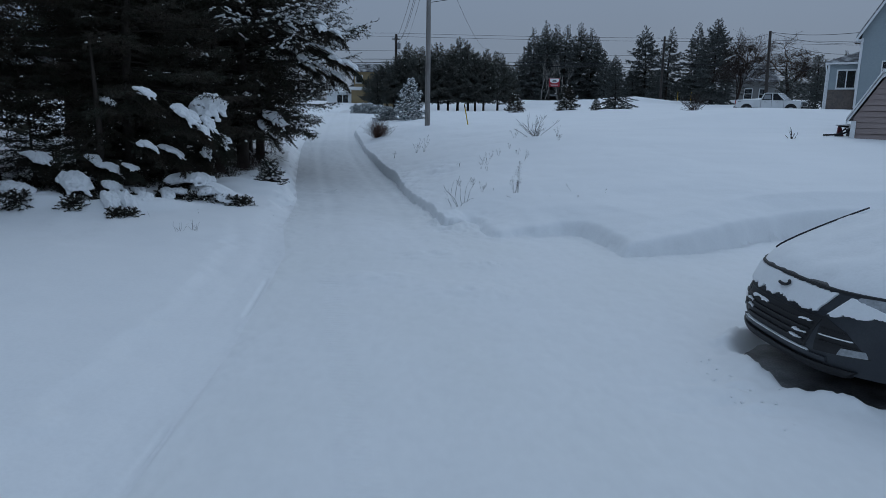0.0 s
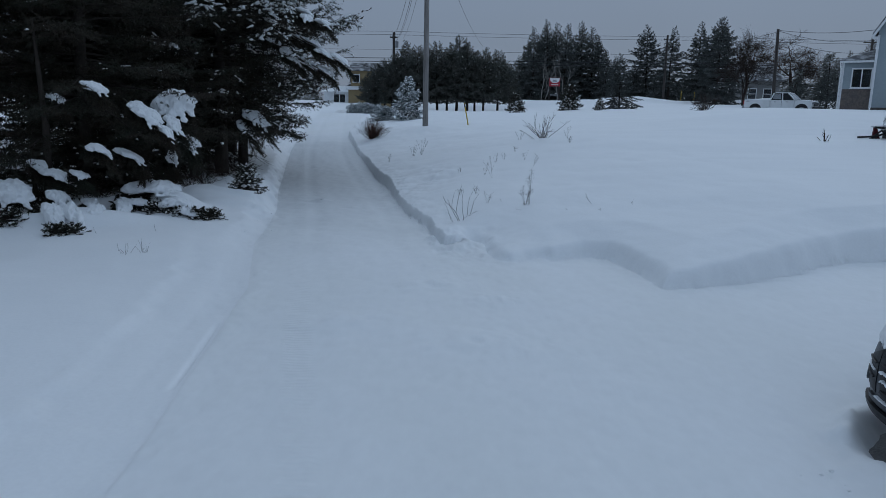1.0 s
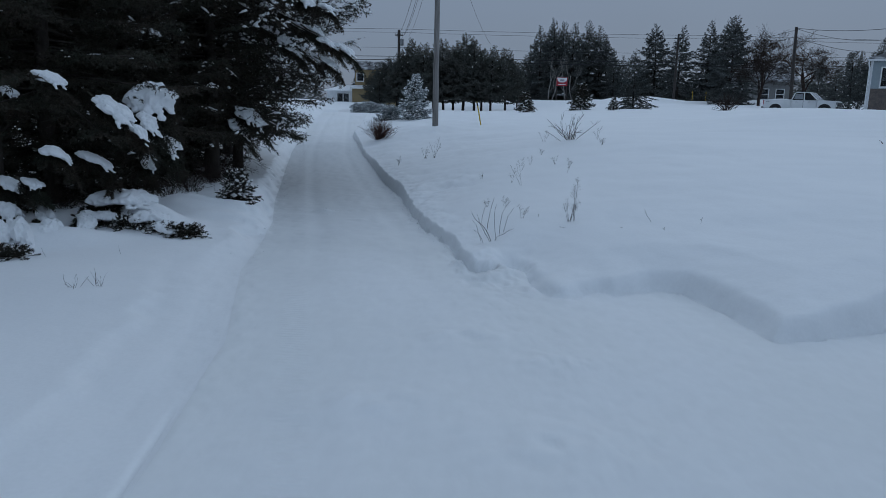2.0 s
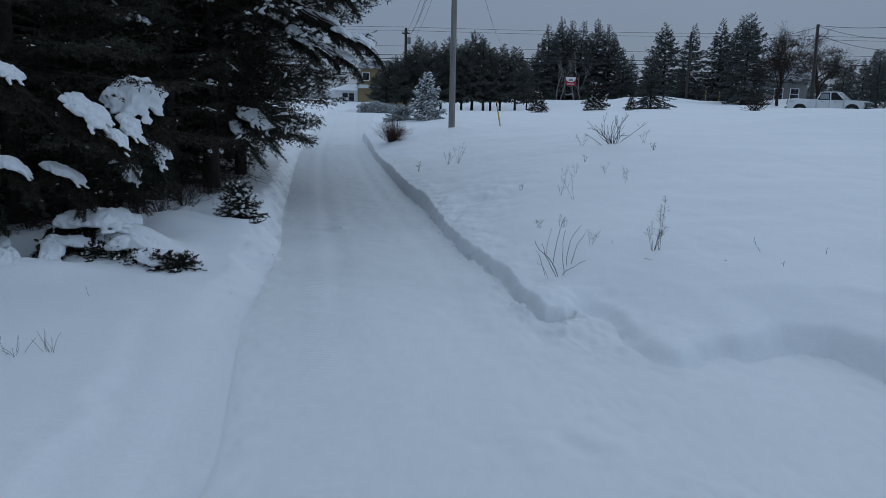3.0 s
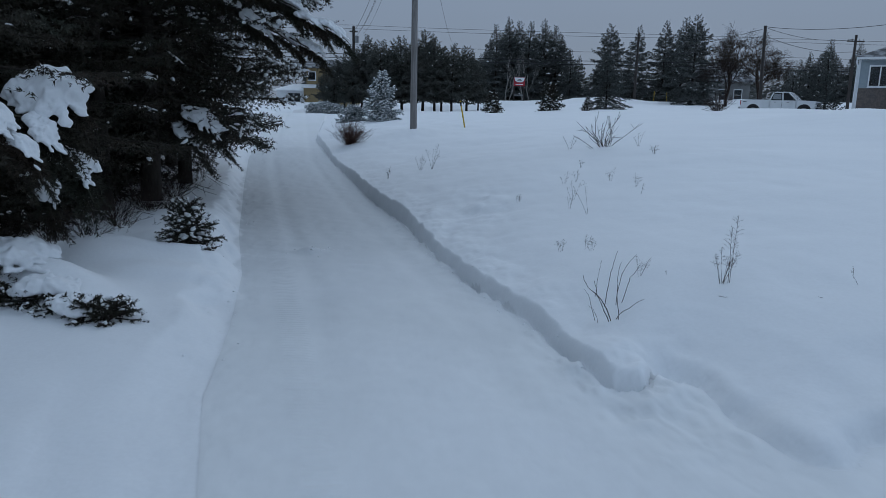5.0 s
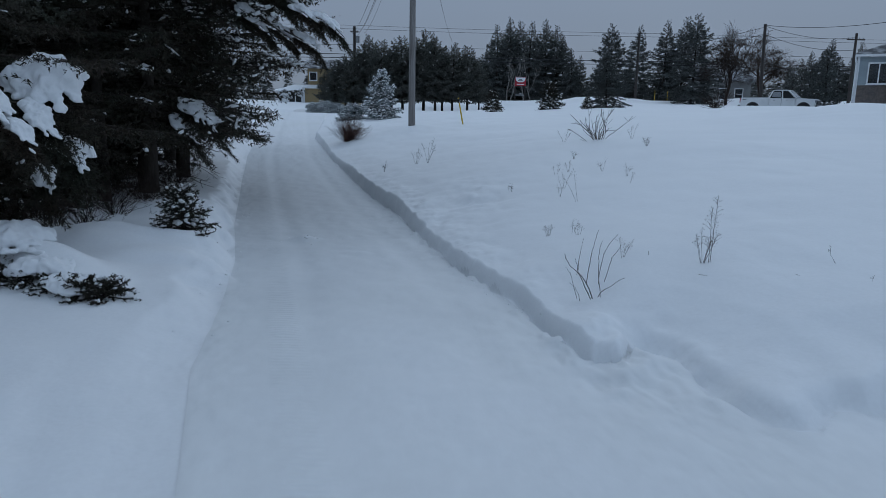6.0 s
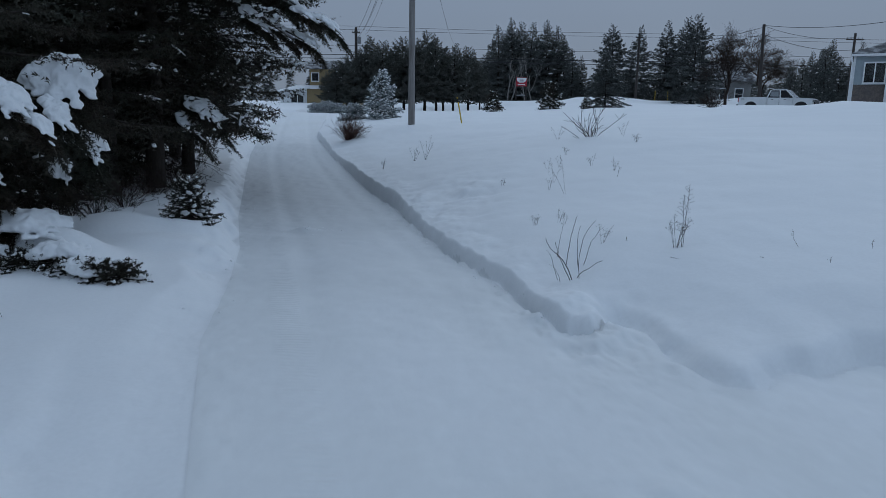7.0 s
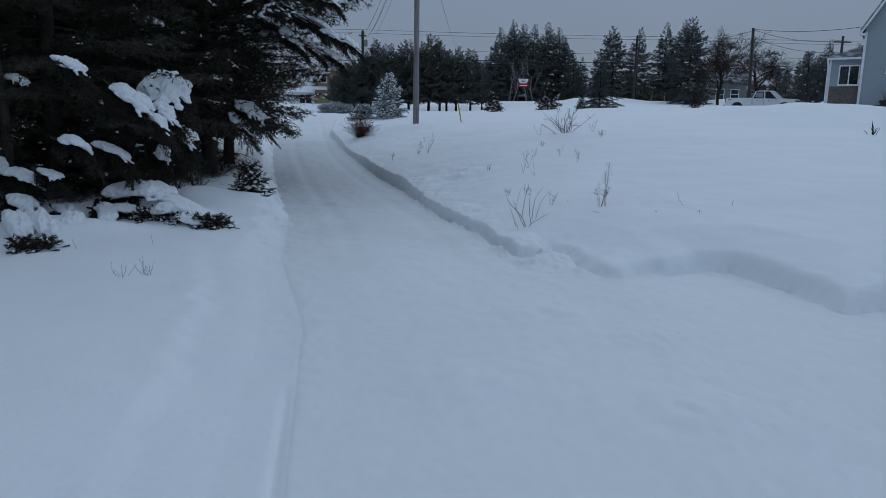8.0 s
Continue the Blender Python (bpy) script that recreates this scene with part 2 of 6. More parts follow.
def prism(outline, axis, a, b, bevel=0.0):
    """A flat outline pushed along an axis from a to b; outline in the two other coordinates, in order."""
    bm = bmesh.new()
    spot = {"x": lambda u, v, w: (w, u, v), "y": lambda u, v, w: (u, w, v), "z": lambda u, v, w: (u, v, w)}[axis]
    lo = [bm.verts.new(spot(u, v, a)) for u, v in outline]
    hi = [bm.verts.new(spot(u, v, b)) for u, v in outline]
    bm.faces.new(lo), bm.faces.new(hi)
    for i in range(len(lo)):
        j = (i + 1) % len(lo)
        bm.faces.new((lo[i], lo[j], hi[j], hi[i]))
    bmesh.ops.recalc_face_normals(bm, faces=bm.faces[:])
    if bevel:
        bmesh.ops.bevel(bm, geom=bm.edges[:], offset=bevel, segments=2, affect="EDGES")
    return bm


def frames_along(pts):
    d = np.gradient(pts, axis=0)
    d /= np.linalg.norm(d, axis=1)[:, None] + 1e-9
    ref = np.where(np.abs(d[:, 2:3]) > 0.9, np.array([[1.0, 0, 0]]), np.array([[0, 0, 1.0]]))
    a = np.cross(d, ref)
    a /= np.linalg.norm(a, axis=1)[:, None] + 1e-9
    return d, a, np.cross(a, d)


def tube(heap, pts, radii, sides=6, caps=True):
    pts = np.asarray(pts, float)
    radii = np.broadcast_to(np.asarray(radii, float), (len(pts),))
    d, a, b = frames_along(pts)
    ang = np.arange(sides) * 2 * np.pi / sides
    ring = pts[:, None] + radii[:, None, None] * (np.cos(ang)[None, :, None] * a[:, None] + np.sin(ang)[None, :, None] * b[:, None])
    n = len(pts)
    i, j = np.meshgrid(np.arange(n - 1), np.arange(sides), indexing="ij")
    k = (j + 1) % sides
    f = np.stack([i * sides + j, i * sides + k, (i + 1) * sides + k, (i + 1) * sides + j], -1).reshape(-1, 4)
    v = ring.reshape(-1, 3)
    heap.add(v, f)
    if caps:
        for row, flip in ((0, 1), (n - 1, 0)):
            c = len(v)
            r = np.arange(sides)
            fan = np.stack([np.full(sides, sides), (r + 1) % sides, r] if flip else [np.full(sides, sides), r, (r + 1) % sides], -1)
            heap.add(np.vstack([ring[row], pts[row]]), fan)


def value_noise(x, y, seed=0):
    xi, yi = np.floor(x).astype(np.int64), np.floor(y).astype(np.int64)
    u, v = x - xi, y - yi
    u, v = u * u * u * (u * (u * 6 - 15) + 10), v * v * v * (v * (v * 6 - 15) + 10)

    def corner(a, b):
        h = (a * 374761393 + b * 668265263 + seed * 1442695041) & 0x7FFFFFFF
        h = ((h ^ (h >> 13)) * 1274126177) & 0x7FFFFFFF
        h = h ^ (h >> 16)
        return (h & 0xFFFF) / 32767.5 - 1
    return (corner(xi, yi) * (1 - u) + corner(xi + 1, yi) * u) * (1 - v) + (corner(xi, yi + 1) * (1 - u) + corner(xi + 1, yi + 1) * u) * v


def cloud_noise(x, y, seed=0, octaves=3):
    s = 0
    for o in range(octaves):
        c, k = math.cos(o * 1.1 + 0.4), math.sin(o * 1.1 + 0.4)
        f = 2.0 ** o
        s = s + value_noise((x * c - y * k) * f + o * 17.3, (x * k + y * c) * f + o * 5.1, seed + o) * 0.5 ** o
    return s


# lens of low triangles, long axis x, for snow on twigs
def lens(rings=6, sides=8):
    t = np.linspace(0, np.pi, rings + 1)
    a = np.arange(sides) * 2 * np.pi / sides
    v = [(-math.cos(q), math.sin(q) * math.cos(p), math.sin(q) * math.sin(p)) for q in t for p in a]
    i, j = np.meshgrid(np.arange(rings), np.arange(sides), indexing="ij")
    k = (j + 1) % sides
    f = np.stack([i * sides + j, i * sides + k, (i + 1) * sides + k, (i + 1) * sides + j], -1).reshape(-1, 4)
    v = np.array(v)
    v[:, 2] = np.where(v[:, 2] < 0, v[:, 2] * 0.35, v[:, 2])
    return v, f


LENS_V, LENS_F = lens(4, 5)
PUFF = lens(8, 10)


def snow_lumps(heap, centres, along, half_len, half_wid, height, rng, shape=None, rough=0.22):
    """Soft elongated lumps of snow lying on twigs; all arguments are arrays of one length."""
    n = len(centres)
    if not n:
        return
    along = along / (np.linalg.norm(along, axis=1)[:, None] + 1e-9)
    side = np.cross(np.array([[0, 0, 1.0]]), along)
    side /= np.linalg.norm(side, axis=1)[:, None] + 1e-9
    up = np.cross(along, side)
    sv, sf = shape or (LENS_V, LENS_F)
    wob = 1 + rough * rng.standard_normal((n, len(sv), 1))
    lv = sv[None] * wob
    v = centres[:, None] + lv[:, :, 0:1] * (along * half_len[:, None])[:, None] + lv[:, :, 1:2] * (side * half_wid[:, None])[:, None] + lv[:, :, 2:3] * (up * height[:, None])[:, None]
    f = (sf[None] + (np.arange(n) * len(sv))[:, None, None]).reshape(-1, 4)
    heap.add(v.reshape(-1, 3), f)


def needles(heap, p0, p1, length, width, spacing, rng, spread=0.9):
    """Bristles of needle tufts round the twigs p0 -> p1."""
    d = p1 - p0
    L = np.linalg.norm(d, axis=1)
    cnt = np.maximum(2, (L / spacing).astype(int))
    idx = np.repeat(np.arange(len(p0)), cnt)
    n = len(idx)
    s = rng.random(n)
    base = p0[idx] + d[idx] * s[:, None]
    t = d[idx] / (L[idx][:, None] + 1e-9)
    r = rng.standard_normal((n, 3))
    r -= (r * t).sum(1)[:, None] * t
    r /= np.linalg.norm(r, axis=1)[:, None] + 1e-9
    way = t * 0.75 + r * spread
    way /= np.linalg.norm(way, axis=1)[:, None]
    w = np.cross(way, rng.standard_normal((n, 3)))
    w /= np.linalg.norm(w, axis=1)[:, None] + 1e-9
    ln = length * (0.7 + 0.6 * rng.random(n))[:, None]
    wd = width * (0.7 + 0.6 * rng.random(n))[:, None]
    v = np.stack([base - w * wd * 0.5, base + way * ln, base + w * wd * 0.5], 1).reshape(-1, 3)
    heap.add(v, np.arange(n * 3).reshape(-1, 3))

# ---- the ground: one sheet of snow, with the ploughed drive cut into it ----
LEFT_Y = (-60, 3, 5.5, 9.4, 12, 13.5, 15.5, 18.2, 24.8, 31, 38, 48, 60)
LEFT_X = (-1.6, -1.65, -1.8, -2.22, -2.85, -3.02, -3.33, -3.95, -5.25, -6.4, -7.4, -8.7, -10.2)
RIGHT = ((13, 11.6), (9, 11.6), (7, 11.55), (5.74, 11.46), (5.13, 11.07), (4.57, 10.6), (3.97, 10.18), (3.56, 9.97), (3.05, 9.77), (2.58, 9.66), (2.52, 10.2), (2.46, 10.75), (2.28, 11.3), (1.99, 11.42), (1.53, 11.14),
         (1.38, 11.22), (1.19, 11.14), (0.96, 10.89), (0.8, 10.97), (0.7, 11.2), (0.65, 11.6), (0.63, 12.0), (0.5, 12.3), (0.34, 12.22), (0.2, 11.97), (0.02, 12.08), (-0.12, 12.5), (-0.2, 13.22), (-0.35, 14.05),
         (-0.52, 14.62), (-0.73, 15.5), (-1.0, 16.95), (-1.19, 18.3), (-1.46, 20.0), (-1.72, 21.0), (-2.39, 24.6), (-3.6, 31.0), (-4.9, 38), (-5.6, 48), (-6.5, 60))
DRIVE_Y = (-50, 6, 18, 24, 30, 38, 48, 60, 75, 400)
DRIVE_Z = (0.0, 0.0, 0.02, 0.05, 0.24, 0.66, 1.25, 1.75, 1.95, 3.0)
# heights of the snow cover to the west of the drive and to the east of it
WEST = ((-1.7, 3, 0.05), (-2.2, 9.4, 0.06), (-2.9, 12, 0.12), (-4.0, 12, 0.13), (-5.6, 12, 0.12), (-8, 11, 0.15), (-3.7, 15.2, 0.24), (-4.6, 16.5, 0.36), (-4.6, 18, 0.32), (-6, 26, 0.35),
        (-8, 38, 0.85), (-12, 60, 1.9), (-14, 20, 0.5), (-25, 40, 1.2), (-3, 3, 0.11), (-12, 3, 0.2), (-30, 80, 2.4), (-15, 100, 2.9))
EAST = ((0.3, 12.0, 0.18), (0.32, 13.1, 0.34), (1.4, 13.3, 0.52), (0.45, 12.6, 0.24), (1.5, 11.5, 0.24), (2.7, 10.0, 0.33), (3.7, 10.3, 0.42), (5.0, 11.4, 0.58), (8, 12, 0.68), (-0.6, 15.6, 0.25), (-0.9, 18, 0.32),
        (-1.8, 22, 0.33), (2.6, 21.6, 1.27), (-3.4, 32, 0.6), (-0.85, 33.6, 1.33), (1, 34, 1.42), (-2, 43, 1.45), (12, 20, 1.40), (12, 34, 1.95), (8, 48, 2.0), (25, 56.5, 2.25), (24, 51, 2.62),
        (-2, 60, 1.72), (6.3, 64, 1.95), (11, 64, 2.25), (14.6, 62, 2.5), (27, 47, 2.55), (40, 80, 3.3), (3, 84, 2.1), (-6, 72, 2.05), (16, 13, 0.9), (10.3, 20.6, 1.36), (12.2, 21.6, 1.42), (20, 74, 2.9),
        (38, 50, 2.3), (8, 96, 2.6), (20, 92, 3.4), (30, 92, 3.4), (18, 122, 4.2), (50, 125, 4.6), (-8, 110, 3.0))


def thin_plate(points):
    p = np.array(points, float)

    def kernel(r2):
        return 0.5 * r2 * np.log(r2 + 1e-6)
    n = len(p)
    r2 = ((p[:, None, :2] - p[None, :, :2]) ** 2).sum(2)
    a = np.zeros((n + 3, n + 3))
    a[:n, :n] = kernel(r2) + np.eye(n) * 0.5
    a[:n, n] = a[n, :n] = 1
    a[:n, n + 1:] = p[:, :2]
    a[n + 1:, :n] = p[:, :2].T
    w = np.linalg.solve(a, np.concatenate([p[:, 2], np.zeros(3)]))

    def height(x, y):
        x, y = np.clip(x, -32, 60), np.clip(y, 2, 130)
        s = w[n] + w[n + 1] * x + w[n + 2] * y
        for (px, py, _), k in zip(points, w[:n]):
            s = s + k * kernel((x - px) ** 2 + (y - py) ** 2)
        return s
    return height


WEST_H, EAST_H = thin_plate(WEST), thin_plate(EAST)
DRIVE_POLY = np.array([(x, y) for y, x in zip(LEFT_Y, LEFT_X)] + [(x, y) for x, y in reversed(RIGHT)] + [(13, -60)], float)


def softer(y, ys, zs):
    return sum(np.interp(y + o, ys, zs) for o in (-2.0, -1.0, 0, 1.0, 2.0)) / 5


def outside_drive(x, y):
    """Distance to the edge of the ploughed area, positive outside it."""
    best = np.full(x.shape, 1e9)
    inside = np.zeros(x.shape, bool)
    n = len(DRIVE_POLY)
    for i in range(n):
        (ax, ay), (bx, by) = DRIVE_POLY[i], DRIVE_POLY[(i + 1) % n]
        dx, dy = bx - ax, by - ay
        t = np.clip(((x - ax) * dx + (y - ay) * dy) / (dx * dx + dy * dy), 0, 1)
        best = np.minimum(best, np.hypot(x - ax - t * dx, y - ay - t * dy))
        cross = (ay > y) != (by > y)
        inside ^= cross & (x < (bx - ax) * (y - ay) / (by - ay + 1e-12) + ax)
    return np.where(inside, -best, best)


def mound(x, y, cx, cy, rx, ry, h, turn=0.0):
    c, s = math.cos(turn), math.sin(turn)
    u, v = ((x - cx) * c + (y - cy) * s) / rx, (-(x - cx) * s + (y - cy) * c) / ry
    return h * np.exp(-(u * u + v * v))


def drift(x, y, cx, cy, rx, ry, h, turn=0.0):
    """A rounded heap of snow with a flat crown."""
    c, s = math.cos(turn), math.sin(turn)
    u, v = ((x - cx) * c + (y - cy) * s) / rx, (-(x - cx) * s + (y - cy) * c) / ry
    return h * np.exp(-(u * u + v * v) ** 1.6 * 0.8)


CAR_X, CAR_Y = 2.75, 5.45


def ground_z(x, y):
    x, y = np.asarray(x, float), np.asarray(y, float)
    shape = np.broadcast(x, y).shape
    x, y = np.broadcast_to(x, shape), np.broadcast_to(y, shape)
    d = outside_drive(x, y)
    near = np.clip(1 - (y - 24) / 30, 0.0, 1)
    d = d + near * (0.03 * cloud_noise(x * 1.5, y * 1.5, 3, 2) + 0.02 * cloud_noise(x * 3.6, y * 3.6, 4, 3))
    drive = softer(y, DRIVE_Y, DRIVE_Z) + 0.012 * cloud_noise(x * 1.1, y * 0.5, 9) + 0.006 * cloud_noise(x * 6, y * 4, 10)
    left = np.interp(y, LEFT_Y, LEFT_X)
    west = x < left + 1.2
    h = np.where(west, WEST_H(x, y), EAST_H(x, y))
    h = h + 0.035 * cloud_noise(x * 0.55, y * 0.55, 5) + 0.012 * cloud_noise(x * 2.0, y * 1.6, 6)
    h = h + np.clip((np.hypot(x, y) - 30) / 40, 0, 1) * 0.10 * cloud_noise(x * 0.16, y * 0.16, 7)
    # drifts and buried boughs below the spruces
    for m in ((-5.6, 12.75, 0.75, 0.4, 0.2, 0.2), (-5.0, 14.15, 0.7, 0.35, 0.22, -0.1), (-4.45, 13.8, 0.6, 0.3, 0.12, -0.4), (-4.85, 15.15, 0.95, 0.34, 0.17, 0.0), (-7.4, 12.6, 0.8, 0.5, 0.2, 0.0), (-4.0, 16.2, 0.9, 0.4, 0.10, 0.0),
              (-4.9, 18.2, 0.6, 0.6, 0.12, 0.0), (-3.8, 14.75, 0.6, 0.2, 0.10, 0.1), (-4.0, 15.45, 0.75, 0.22, 0.11, 0.05)):
        h = h + drift(x, y, *m) * (1 + 0.12 * cloud_noise(x * 2.2, y * 2.2, 48, 2))
    # snow pile pushed up beside the yard, and the bank that the road plough left
    h = h + mound(x, y, 11.6, 26.2, 3.6, 2.7, 0.52, 0.2) + mound(x, y, 15.5, 29, 4.5, 3.5, 0.34)
    ridge = np.exp(-((y - 92 - 0.02 * x) / 2.2) ** 2) * np.clip((x + 4) / 6, 0, 1) * np.clip((60 - x) / 8, 0, 1)
    h = h + ridge * np.clip(0.62 + 0.6 * cloud_noise(x * 0.22, y * 0.15, 15), 0.1, 1.2)
    # tumbled snow along the cut and a lip of thrown-out lumps
    lip = np.exp(-((d - 0.22) / 0.22) ** 2) * np.clip(1 - (y - 20) / 12, 0, 1)
    east_lip = np.where(west, 0.25, np.where(x > 0.3, 0.45, 1.0))
    h = h + lip * east_lip * (0.01 + 0.035 * cloud_noise(x * 3.1, y * 3.1, 12))
    ragged = np.clip((y - 12) / 2, 0, 1) * near
    d = np.where(west, d + ragged * (0.10 * cloud_noise(x * 1.3, y * 1.3, 17, 3) + 0.05 * cloud_noise(x * 5, y * 5, 18, 2)), d)
    rise = np.where(west, np.clip((d + 0.03) / (0.62 - 0.22 * ragged), 0, 1), np.clip((d + 0.005) / (0.055 + 0.085 * np.clip((x - 0.1) / 0.4, 0, 1)), 0, 1))
    rise = np.where(west, rise * rise * (3 - 2 * rise), 1 - (1 - rise) ** 1.5)
    steep = 0.86 - 0.22 * np.clip((x - 0.3) / 0.4, 0, 1) - 0.14 * np.clip((15.5 - y) / 2.5, 0, 1) * np.clip(0.6 - x, 0, 1) - 0.34 * np.exp(-(((x - 0.42) / 0.25) ** 2 + ((y - 12.2) / 0.5) ** 2))
    rise = np.where(west, rise, steep * rise + (1 - steep) * np.clip(d / 0.8, 0, 1))
    z = drive + (h - drive) * rise
    # crease at the foot of the cut
    z = z - 0.09 * np.exp(-((d + 0.016) / 0.015) ** 2) * np.where(west, 0, 1) * np.clip(0.75 + 0.8 * cloud_noise(x * 1.2, y * 1.2, 16), 0, 1) * np.clip((0.75 - x) / 0.4, 0, 1)
    # trodden snow on the bank
    z = z + np.where(d > 0.1, 1, 0) * mound(x, y, -0.15, 18.2, 0.45, 1.5, 0.05) * cloud_noise(x * 3.5, y * 2.5, 51, 3)
    # crumbs at the foot of the cut
    foot = np.exp(-((d + 0.10) / 0.12) ** 2) * np.clip(1 - (y - 16) / 10, 0, 1)
    z = z + foot * east_lip * np.clip(0.05 * cloud_noise(x * 5, y * 5, 14), 0, 1)
    # the end of the west bank of the field, broken open towards the yard
    z = z + mound(x, y, 0.35, 11.9, 0.25, 0.3, 0.08) + mound(x, y, 0.05, 12.5, 0.22, 0.3, 0.06) + mound(x, y, 0.3, 11.9, 0.5, 0.7, 0.05) * cloud_noise(x * 4.5, y * 4.5, 47, 3)
    # furrow left by the plough's edge
    g = x - left
    z = z - 0.028 * np.exp(-((g + 0.02) / 0.022) ** 2) * np.clip((9.2 - y) / 2, 0, 1) * np.clip(0.35 + 1.6 * value_noise(x * 0 + 3.3, y * 1.3, 21), 0, 1)
    edge = np.clip((-g - 0.72 + 0.10 * cloud_noise(x * 2.2, y * 2.2, 49, 3)) / 0.13, 0, 1)
    z = z + 0.05 * (edge * edge * (3 - 2 * edge) - 0.8) * np.where(g < 0, 1, 0) * np.clip(-g / 0.3, 0, 1) * np.clip((13 - y) / 3, 0, 1) * np.clip((y + 2) / 4, 0, 1)
    # lumps of snow lying on the drive
    for m in ((-2.7, 17.0, 0.18, 0.12, 0.07), (-1.9, 16.0, 0.12, 0.1, 0.04), (-0.9, 8.2, 0.5, 0.3, 0.05), (0.3, 7.6, 0.6, 0.4, 0.04), (-0.2, 9.6, 0.4, 0.35, 0.05), (0.6, 9.0, 0.4, 0.25, 0.04)):
        z = z + mound(x, y, *m) * (1 + 0.5 * cloud_noise(x * 7, y * 7, 30))
    # worn wheel ruts
    for off in (0.85, 2.15):
        z = z - 0.018 * np.exp(-((g - off) / 0.14) ** 2) * np.clip((y - 8) / 6, 0, 1) * np.where(d < -0.1, 1, 0)
    # swept hollow under the parked car
    cx = np.maximum(np.abs(x - (CAR_X + 2.28)) - 1.86, 0)
    cy = np.maximum(np.abs(y - CAR_Y) - 0.26, 0)
    cd = np.hypot(cx, cy) - 0.40 + 0.05 * cloud_noise(x * 2.5, y * 2.5, 40) + 0.03 * cloud_noise(x * 8, y * 8, 42)
    z = z - 0.13 * np.clip(1 - (cd - 0.02) / 0.16, 0, 1) + 0.035 * np.exp(-((cd - 0.26) / 0.10) ** 2) * (1 + 1.4 * cloud_noise(x * 3.7, y * 3.7, 41, 4))
    # snow scuffed up by boots beside the car, down to the paving in streaks
    z = z - 0.16 * mound(x, y, 1.98, 4.55, 0.33, 0.42, 1.0) * np.clip(cloud_noise(x * 2.4, y * 10, 45) - 0.3, 0, 1)
    z = z + mound(x, y, 2.15, 4.75, 0.55, 0.4, 0.035) * cloud_noise(x * 5, y * 9, 45) + mound(x, y, 2.45, 5.75, 0.3, 0.4, 0.02) * cloud_noise(x * 8, y * 8, 46)
    return z


def steps(*spans):
    out = []
    for a, b, s in spans:
        out.append(np.arange(a, b - 1e-6, s))
    return np.concatenate(out)


U = np.concatenate([-np.geomspace(1500, 6.2, 34), steps((-6, -0.5, 0.07), (-0.5, 0.3, 0.02), (0.3, 2.3, 0.055), (2.3, 2.6, 0.03), (2.6, 3.0, 0.009), (3.0, 3.3, 0.022), (3.3, 6, 0.05), (6, 9.5, 0.09)), np.geomspace(9.5, 1500, 44)])
V = np.concatenate([-np.geomspace(800, 3.2, 18), steps((-3, 3, 0.4), (3, 13, 0.04), (13, 20, 0.055), (20, 26, 0.085), (26, 40, 0.22), (40, 62, 0.6), (62, 84, 1.2), (84, 102, 0.7)), np.geomspace(102, 1800, 28)])
GU, GV = np.meshgrid(U, V, indexing="ij")
GX = GU + np.interp(GV, LEFT_Y, LEFT_X) * np.clip(1 - (np.abs(GU) - 15) / 40, 0, 1)
GZ = ground_z(GX, GV)
OUT = outside_drive(GX, GV)
idx = np.arange(GX.size).reshape(GX.shape)
quads = np.stack([idx[:-1, :-1], idx[1:, :-1], idx[1:, 1:], idx[:-1, 1:]], -1).reshape(-1, 4)
mid = OUT.reshape(-1)[quads].mean(1) < -0.03
allv = np.stack([GX, GV, GZ], -1).reshape(-1, 3)


def sheet(name, faces, mat):
    used, inv = np.unique(faces, return_inverse=True)
    heap = Heap()
    heap.add(allv[used], inv.reshape(-1, 4))
    return part(name, heap, mat, smooth=True)


tagged(sheet("ground", quads[~mid], SNOW), "deep fresh snow cover over the field and verges", "snow", kind="structure")
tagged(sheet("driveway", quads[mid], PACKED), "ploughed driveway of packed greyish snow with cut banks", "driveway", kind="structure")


def gz(x, y):
    return float(ground_z(np.array([x]), np.array([y]))[0])


# crumbs of snow thrown out by the plough
crumbs = Heap()
rng = np.random.default_rng(8)
cy = np.concatenate([rng.uniform(12.2, 24, 110), rng.uniform(12.5, 22, 60), rng.normal(17.05, 0.2, 30), rng.normal(5.0, 0.3, 30)])
lx, rx = np.interp(cy, LEFT_Y, LEFT_X), np.interp(cy, [q[1] for q in RIGHT if q[0] < 0.1], [q[0] for q in RIGHT if q[0] < 0.1])
cx = np.concatenate([rx[:110] + rng.normal(-0.06, 0.06, 110), lx[110:170] + rng.normal(0.02, 0.14, 60), rng.normal(-2.6, 0.2, 30), rng.normal(2.2, 0.12, 30)])
size = rng.uniform(0.007, 0.016, len(cx))
turn = rng.random(len(cx)) * 6.28
snow_lumps(crumbs, np.column_stack([cx, cy, ground_z(cx, cy) - 0.004]), np.column_stack([np.cos(turn), np.sin(turn), 0 * turn]), size * 1.4, size, size * 0.9, rng)
tagged(part("snow_crumbs", crumbs, CLUMP, smooth=True), "small crumbs of loose snow along the drive", "snow", kind="stuff")

